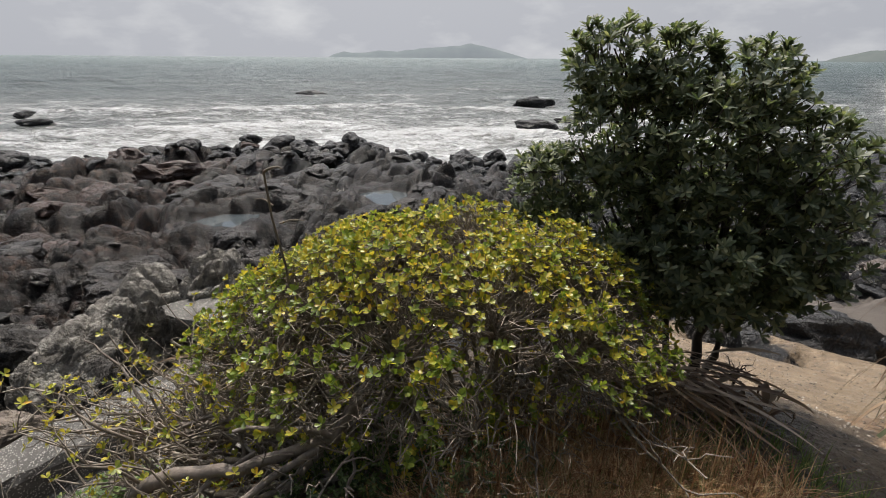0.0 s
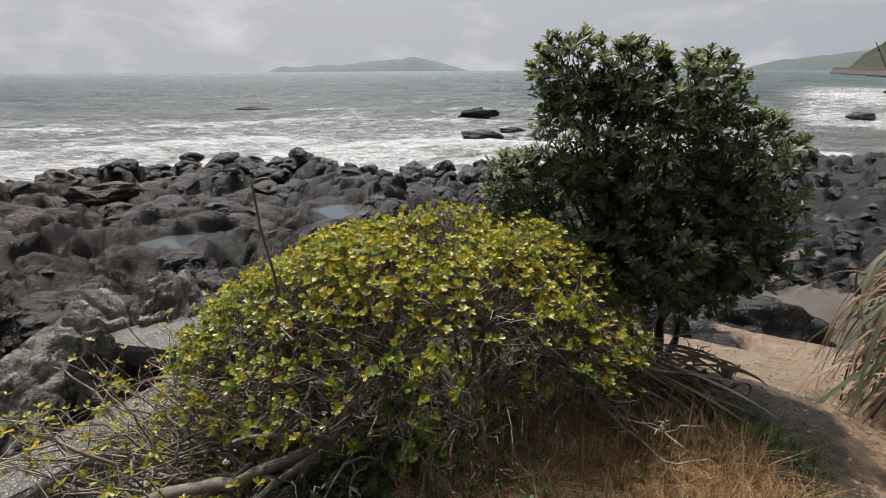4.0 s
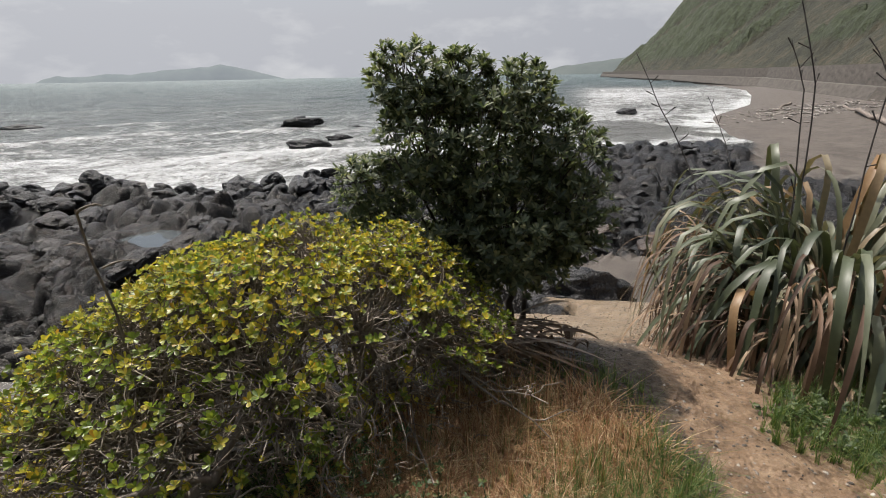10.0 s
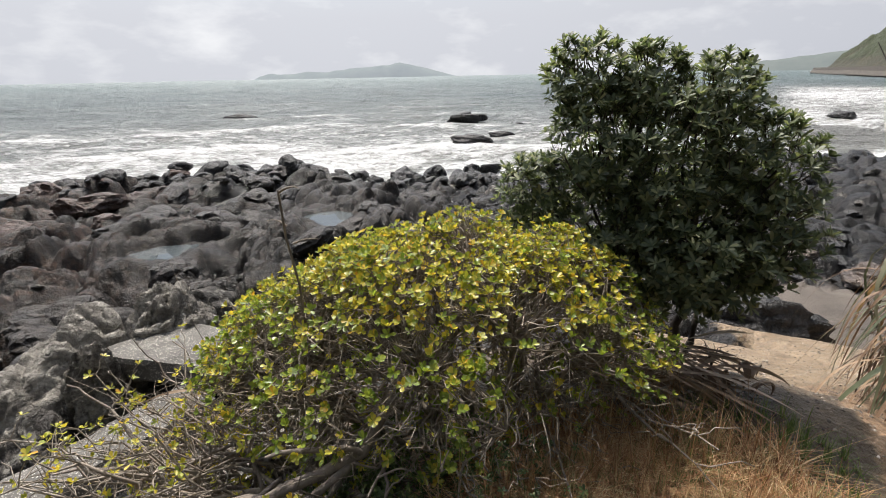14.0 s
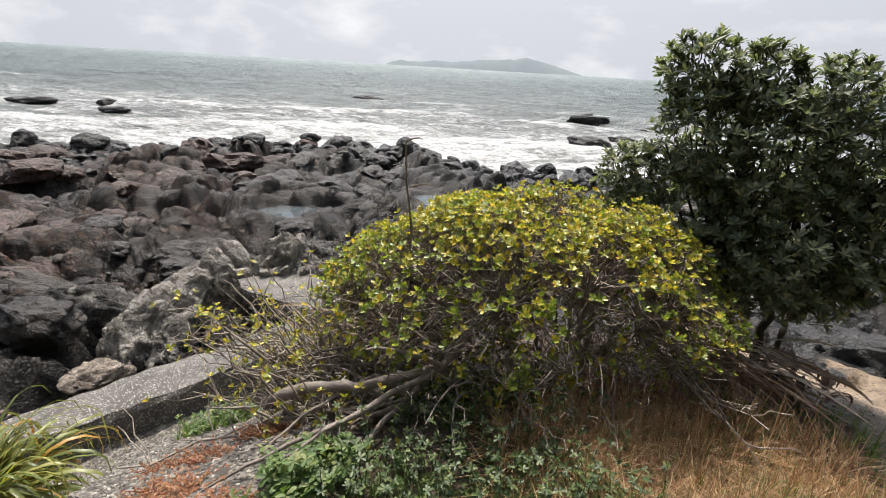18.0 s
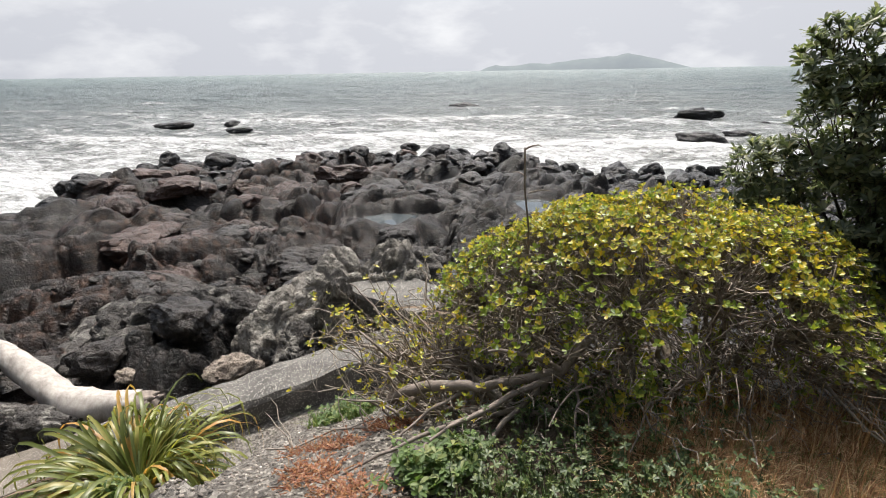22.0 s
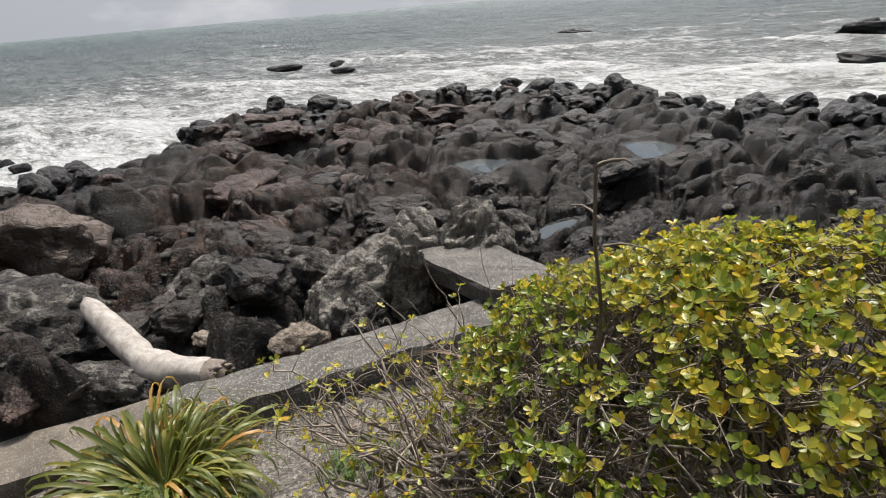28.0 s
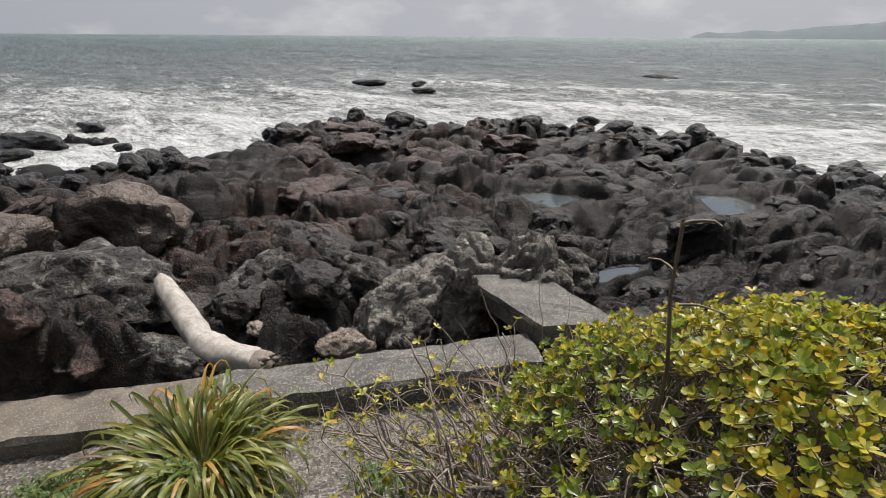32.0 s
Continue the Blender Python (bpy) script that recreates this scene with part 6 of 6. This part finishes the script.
def flower_stem(pts, side):
    s, rng = Soup(), random.Random(len(pts) + int(side * 100))
    fine = []
    for a, b in zip(pts[:-1], pts[1:]):
        fine += bent(a, b, 0.01, 5, 0.008, rng)[:-1]
    fine.append(np.array(pts[-1]))
    s.tube(fine, np.linspace(0.003, 0.0065, len(fine)), 6)
    for i in range(1, min(len(fine), 12)):
        if rng.random() < 0.75:
            d = np.array([rng.uniform(-1, 1), rng.uniform(-1, 1), rng.uniform(0.2, 1.0)])
            d *= rng.uniform(0.05, 0.12) / np.linalg.norm(d)
            s.tube([fine[i], fine[i] + d * 0.6, fine[i] + d], [0.003, 0.004, 0.006], 4)
    tagged(s.mesh("flower_stem", STEM_DARK), "tall dark dried flax flower stem", "flower stem", group="dried flax flower stems")


for side, pts in enumerate((
    [(3.1, 3.32, 7.19), (3.15, 3.04, 6.75), (3.19, 2.78, 6.4), (3.1, 2.2, 5.6)],
    [(5.53, 4.5, 6.72), (5.54, 4.16, 6.18), (5.0, 3.2, 4.9)],
    [(3.59, 2.41, 7.72), (3.63, 2.35, 7.5), (3.64, 2.14, 6.93), (3.4, 1.9, 5.5)],
    [(3.58, 2.33, 7.23), (3.61, 2.19, 6.89), (3.4, 1.92, 5.7)],
    [(3.77, 1.89, 7.16), (3.73, 1.74, 6.93), (3.4, 1.6, 5.6)],
)):
    flower_stem(pts, side)

# ---- stones, driftwood and what lies about ----


def many_stones(name, label, category, material, spots, seed, level=2, forms=6, bedded=False):
    """Countless small stones as one mesh: spots is a list of x, y, size, flatness and sink."""
    shapes = []
    for k in range(forms):
        me = rock_form(800 + seed * 20 + k, 0.9, 0.7, level)
        v = np.array([p.co[:] for p in me.vertices])
        f = np.array([p.vertices[:] for p in me.polygons])
        shapes.append((v, f))
        bpy.data.meshes.remove(me)
    rng = random.Random(seed)
    soup = Soup()
    for x, y, z, s, flat in spots:
        v, f = rng.choice(shapes)
        m = np.array(Euler((rng.uniform(-0.5, 0.5), rng.uniform(-0.5, 0.5), rng.gauss(0.65, 1.2) if bedded else rng.uniform(0, 6.28))).to_matrix())
        w = (v * np.array([s * rng.uniform(0.9, 1.7) if bedded else s * rng.uniform(0.8, 1.6), s, s * flat])) @ m.T
        soup.add(w + np.array([x, y, z]), f)
    return tagged(soup.mesh(name, material), label, category, kind="stuff")


rs = np.random.default_rng(90)


def scatter(count, test, size, flat, sink, r_range, a_range, power=0.7):
    out = []
    while len(out) < count:
        n = count * 2
        r = r_range[0] + (r_range[1] - r_range[0]) * rs.random(n) ** power
        a = np.radians(rs.uniform(*a_range, n))
        x, y = r * np.sin(a), r * np.cos(a)
        ok = test(x, y)
        x, y, r = x[ok], y[ok], r[ok]
        z = height(x, y)
        for xi, yi, zi, ri in zip(x, y, z, r):
            s = rs.uniform(*size) * (0.6 + 0.02 * ri)
            if zi > -0.6:
                out.append((xi, yi, zi - sink * s, s, flat))
    return out[:count]


def on_reef(x, y):
    ok = rockiness(x, y) > 0.5
    for p in POOLS:
        ok &= pool_shape(x, y, p) > 2.1
    return ok


many_stones("reef_rubble", "countless dark angular rocks covering the reef", "rocks", ROCK_BLACK, scatter(800, lambda x, y: on_reef(x, y) & (land(x, y) < 1.0), (0.2, 0.75), 0.9, 0.25, (14, 44), (-86, 55), 0.5), 1, bedded=True)
ANGULAR = [crag_form(1000 + k, 3) for k in range(8)]
for me in ANGULAR:
    me.polygons.foreach_set("use_smooth", [False] * len(me.polygons))
    me.materials.append(ROCK)
SHAPES = {me.name: (np.array([p.co[:] for p in me.vertices]), np.array([p.vertices[:] for p in me.polygons])) for me in ANGULAR}
turns = random.Random(19)
for k, (mat_, lab, test) in enumerate((
    (ROCK, "broken dark brown bedrock knob of the reef", lambda x, y: on_reef(x, y) & (x < 2) & (x > -13) & (land(x, y) > 0.5)),
    (ROCK_RED, "broken red-brown bedrock knob of the reef", lambda x, y: on_reef(x, y) & (x <= -12) & (land(x, y) > 0.5)),
    (ROCK_BLACK, "jagged wet black rock along the water's edge", lambda x, y: on_reef(x, y) & (land(x, y) <= 0.9) & (land(x, y) > -0.4)),
)):
    edge_rocks = Soup()
    for x, y, z, size, flat in scatter((145, 90, 340)[k], test, (0.65, 1.55) if k < 2 else (0.4, 1.05), (0.7, 0.7, 0.9)[k], (0.44, 0.44, 0.3)[k], (9, 44), (-86, 40), 0.7):
        m = pose(x, y, z, turns.uniform(-22, 22), turns.uniform(-22, 22), turns.gauss(53, 22)) @ Matrix.Diagonal((size * turns.uniform(1.0, 1.9), size, size * flat, 1))
        form = turns.choice(ANGULAR)
        if k == 2:
            edge_rocks.add(SHAPES[form.name][0] @ np.array(m)[:3, :3].T + np.array(m)[:3, 3], SHAPES[form.name][1])
            continue
        ob = new("shore_rock", form)
        ob.material_slots[0].link = "OBJECT"
        ob.material_slots[0].material = mat_
        ob.matrix_world = m
        tagged(ob, lab, "rock", group="rocks of the reef")
    if k == 2:
        black = link_mesh("edge_rocks", np.concatenate(edge_rocks.v), np.concatenate(edge_rocks.f), mat_, smooth=False)
        tagged(black, "countless jagged wet black rocks along the water's edge", "rocks", kind="stuff")
right_rocks = scatter(420, lambda x, y: on_reef(x, y) & (x > 2.5), (0.3, 1.0), 0.75, 0.25, (7, 46), (8, 55), 0.75)
many_stones("reef_boulders", "jumble of rounded black and grey rocks beyond the path", "rocks", ROCK_BLACK, right_rocks[:300], 5, 3)
many_stones("brown_boulders", "scattered pinkish-brown rocks among the black ones", "rocks", ROCK_GREY, right_rocks[300:], 6, 3)
many_stones("shore_cobbles", "dark grey cobbles between the larger rocks", "cobbles", ROCK_GREY, scatter(700, lambda x, y: on_reef(x, y) & (np.hypot(x, y) < 17), (0.16, 0.45), 0.7, 0.2, (6.5, 17), (-86, 55)), 2)
many_stones("slope_gravel", "loose grey gravel and chips on the bank", "gravel", CHIPS, scatter(15000, lambda x, y: ((y - x) * 0.7071 > 1.1) & ((y - x) * 0.7071 < 6.0) & (x < -0.8), (0.008, 0.046), 0.55, 0.05, (0.9, 6), (-85, -15), 0.9), 3, 1)
many_stones("path_pebbles", "small stones on the sandy path", "pebbles", CHIPS, scatter(6500, lambda x, y: (x > 1.1) & (0.45 * x + 0.89 * y > 1.2) & (0.45 * x + 0.89 * y < 8), (0.008, 0.045), 0.6, 0.15, (1.2, 8), (20, 75), 0.9), 4, 1)

for k, (x, y, s, mat_, lab) in enumerate((
    (-3.34, 3.33, (0.3, 0.2, 0.16), STONE_TAN, "flat pale broken stone on the bank"),
    (-3.25, 2.9, (0.42, 0.32, 0.26), ROCK_GREY, "rough grey stone lying on the bank"),
    (-3.75, 3.45, (0.26, 0.2, 0.15), STONE_TAN, "small pale stone below the wall"),
    (-3.05, 3.9, (0.24, 0.2, 0.14), ROCK_GREY, "small grey stone below the wall"),
    (-2.85, 3.15, (0.2, 0.16, 0.12), STONE_TAN, "small pale stone on the bank"),
    (-5.7, 4.75, (0.95, 0.65, 0.7), STONE_TAN, "triangular tan stone behind the wall"),
    (-6.55, 4.3, (0.85, 0.65, 0.62), STONE_TAN, "angular tan block beside the driftwood"),
    (-7.3, 4.3, (0.5, 0.45, 0.4), STONE_TAN, "small tan block behind the driftwood"),
    (-6.75, 4.75, (0.42, 0.36, 0.34), STONE_TAN, "small tan stone behind the wall"),
    (-6.15, 4.45, (0.3, 0.3, 0.25), ROCK_GREY, "small grey stone behind the wall"),
    (-6.1, 5.1, (0.4, 0.35, 0.32), STONE_TAN, "small pale stone behind the wall"),
    (-7.1, 5.0, (0.7, 0.5, 0.5), ROCK_GREY, "grey stone behind the wall"),
    (-6.3, 5.7, (0.5, 0.4, 0.4), ROCK_GREY, "dark grey stone behind the wall"),
    (-4.9, 5.75, (0.8, 0.6, 0.5), ROCK_GREY, "dark grey rock against the wall"),
    (-3.9, 6.55, (1.0, 0.7, 0.6), ROCK_GREY, "dark grey rock under the slab"),
    (-4.5, 6.25, (1.0, 0.8, 0.95), ROCK_GREY, "dark rounded rock leaning on the end of the slab"),
    (-2.7, 6.9, (1.0, 0.9, 0.6), ROCK_GREY, "dark grey rock under the slab"),
    (-4.0, 7.5, (1.4, 1.0, 0.75), ROCK, "dark rock under the slab"),
    (-3.1, 7.6, (1.4, 1.0, 0.7), ROCK, "dark rock under the slab"),
)):
    tagged(rock("stone", FORMS[(k * 5) % 14], mat_, x, y, s, (2.32 if mat_ is STONE_TAN else 2.1) if x < -5 and y < 5.8 else None, k * 47.0, 0.15), lab, "stone", group="loose stones by the wall")


def driftwood_log():
    log = tagged(new("driftwood_log"), "bleached white driftwood log leaning on the rocks", "driftwood")
    log.location = (-7.3, 3.4, 2.3)
    base = np.array(log.location)
    s = Soup()
    line = [(-9.0, 3.55, 3.17), (-8.9, 3.55, 3.13), (-8.5, 3.51, 2.97), (-8.0, 3.46, 2.76), (-7.6, 3.42, 2.58), (-7.42, 3.42, 2.52), (-7.2, 3.46, 2.49), (-6.8, 3.57, 2.49), (-6.4, 3.7, 2.49)]
    line = [tuple(np.array(a) * (1 - t) + np.array(b) * t) for a, b in zip(line[:-1], line[1:]) for t in (0, 0.34, 0.67)] + [line[-1]]
    s.tube([np.array(p) - base for p in line], np.interp(np.linspace(0, 8, 25), range(9), [0.08, 0.15, 0.19, 0.2, 0.22, 0.26, 0.27, 0.24, 0.24]), 22)
    trunk = s.mesh("trunk", DRIFT, log, "smooth white bleached trunk").data
    for p in trunk.vertices:
        q = Vector((p.co.x * 2.2, p.co.y * 5, p.co.z * 5))
        p.co += p.normal * (0.045 * noise.noise(q) + 0.03 * noise.noise(q * 2.7))
    r, rng = Soup(), random.Random(7)
    tip = np.array([-6.42, 3.69, 2.49]) - base
    r.tube([tip + np.array([-0.1, -0.05, 0]), tip, tip + np.array([0.16, 0.08, 0]), tip + np.array([0.24, 0.12, 0])], [0.21, 0.235, 0.22, 0.05], 12)
    r.mesh("root_end", DRIFT_DARK, log, "brown knotted root end")
    for k in range(10):
        a, stub = k * 2.4, Soup()
        e = tip + np.array([0.2 + 0.12 * rng.random(), 0.1 + 0.17 * math.cos(a), 0.2 * math.sin(a)])
        stub.tube(bent(tip + np.array([0.08, 0.12 * math.cos(a), 0.14 * math.sin(a)]), e, 0, 3, 0.08, rng), [0.07, 0.06, 0.04, 0.015], 6)
        stub.mesh("root_stub", DRIFT_DARK, log)
    tagged(rock("stone", CRAGS[1], ROCK_GREY, -7.75, 2.85, (1.7, 0.8, 0.75), 2.0, 25), "long grey stone under the driftwood log", "stone", group="loose stones by the wall")


driftwood_log()


def beach_log(a, b, r, label):
    s = Soup()
    s.tube(bent(a, b, 0.05, 8, 0.01, random.Random(int(r * 100))), np.linspace(r * 0.6, r, 9), 8)
    tagged(s.mesh("beach_log", DRIFT_DARK), label, "driftwood", group="driftwood on the far beach")


for a, b, r, lab in (((80, 42.2), (62.2, 28), 0.3, "long grey driftwood trunk on the far beach"), ((76, 49.2), (88, 54.4), 0.22, "thin driftwood branch on the far beach"), ((88, 42.5), (104, 50), 0.4, "thick driftwood trunk below the sea wall")):
    pa, pb = (*a, height_at(*a) + r * 0.7), (*b, height_at(*b) + r * 0.9)
    beach_log(pa, pb, r, lab)


def beach_debris():
    rng, s = random.Random(12), Soup()
    for _ in range(260):
        x, y = rng.gauss(76, 6), rng.gauss(44, 4)
        z = height_at(x, y) + 0.06
        a, l = rng.uniform(0, 3.14), rng.uniform(0.2, 1.5)
        s.tube(bent((x, y, z), (x + l * math.cos(a), y + l * math.sin(a), z + 0.05), 0.03, 3, 0.05, rng), [0.05, 0.08, 0.07, 0.03], 5)
    tagged(s.mesh("beach_debris", DRIFT), "pale driftwood pieces scattered on the far beach", "driftwood", kind="stuff")


beach_debris()


def vehicle(x, y, turn, paint, long, label):
    """A road vehicle with body, cabin and wheels."""
    car = tagged(new("truck" if long > 5 else "car"), label, "truck" if long > 5 else "car")
    car.matrix_world = pose(x, y, ROAD_Z, 0, 0, turn)

    def box(name, cx, cz, lx, ly, lz, mat_, lab=""):
        bm = bmesh.new()
        bmesh.ops.create_cube(bm, size=1.0, matrix=Matrix.Translation((cx, 0, cz)) @ Matrix.Diagonal((lx, ly, lz, 1)))
        bmesh.ops.bevel(bm, geom=bm.edges[:], offset=0.12, segments=2, affect="EDGES")
        return part(name, bm, mat_, car, lab)

    box("body", 0, 0.95, long, 1.9, 0.9 if long < 5 else 1.6, paint)
    box("cabin", -0.3 if long < 5 else long * 0.36, 1.65 if long < 5 else 2.1, long * 0.5 if long < 5 else long * 0.24, 1.7, 0.7 if long < 5 else 1.0, CAR_GLASS, "dark glazed cabin")
    for wx in (-long * 0.32, long * 0.32):
        for wy in (-0.85, 0.85):
            bm = bmesh.new()
            bmesh.ops.create_cone(bm, cap_ends=True, segments=14, radius1=0.38, radius2=0.38, depth=0.24, matrix=Matrix.Translation((wx, wy, 0.38)) @ Matrix.Rotation(radians(90), 4, "X"))
            part("wheel", bm, STEM_DARK, car)


CAR_GLASS = plain("dark_glazing", (0.02, 0.025, 0.03), (0.04, 0.045, 0.05), 2, 0.15, 0)
PAINT_ORANGE = plain("orange_paint", (0.45, 0.1, 0.03), (0.5, 0.12, 0.04), 1, 0.35, 0)
PAINT_WHITE = plain("white_paint", (0.7, 0.7, 0.7), (0.78, 0.78, 0.78), 1, 0.3, 0)


def on_road(t, k):
    (ax, ay), (bx, by) = BAY_WALL[k], BAY_WALL[k + 1]
    d = Vector((bx - ax, by - ay)).normalized()
    return ax + (bx - ax) * t + d.y * 5, ay + (by - ay) * t - d.x * 5, math.degrees(math.atan2(d.y, d.x))


for t, k, paint, long, lab in ((0.62, 1, PAINT_ORANGE, 7.5, "orange truck on the coastal road"), (0.56, 1, PAINT_WHITE, 4.3, "pale car on the coastal road"), (0.25, 3, PAINT_WHITE, 4.4, "white car far along the coastal road")):
    vx, vy, vt = on_road(t, k)
    vehicle(vx, vy, vt, paint, long, lab)
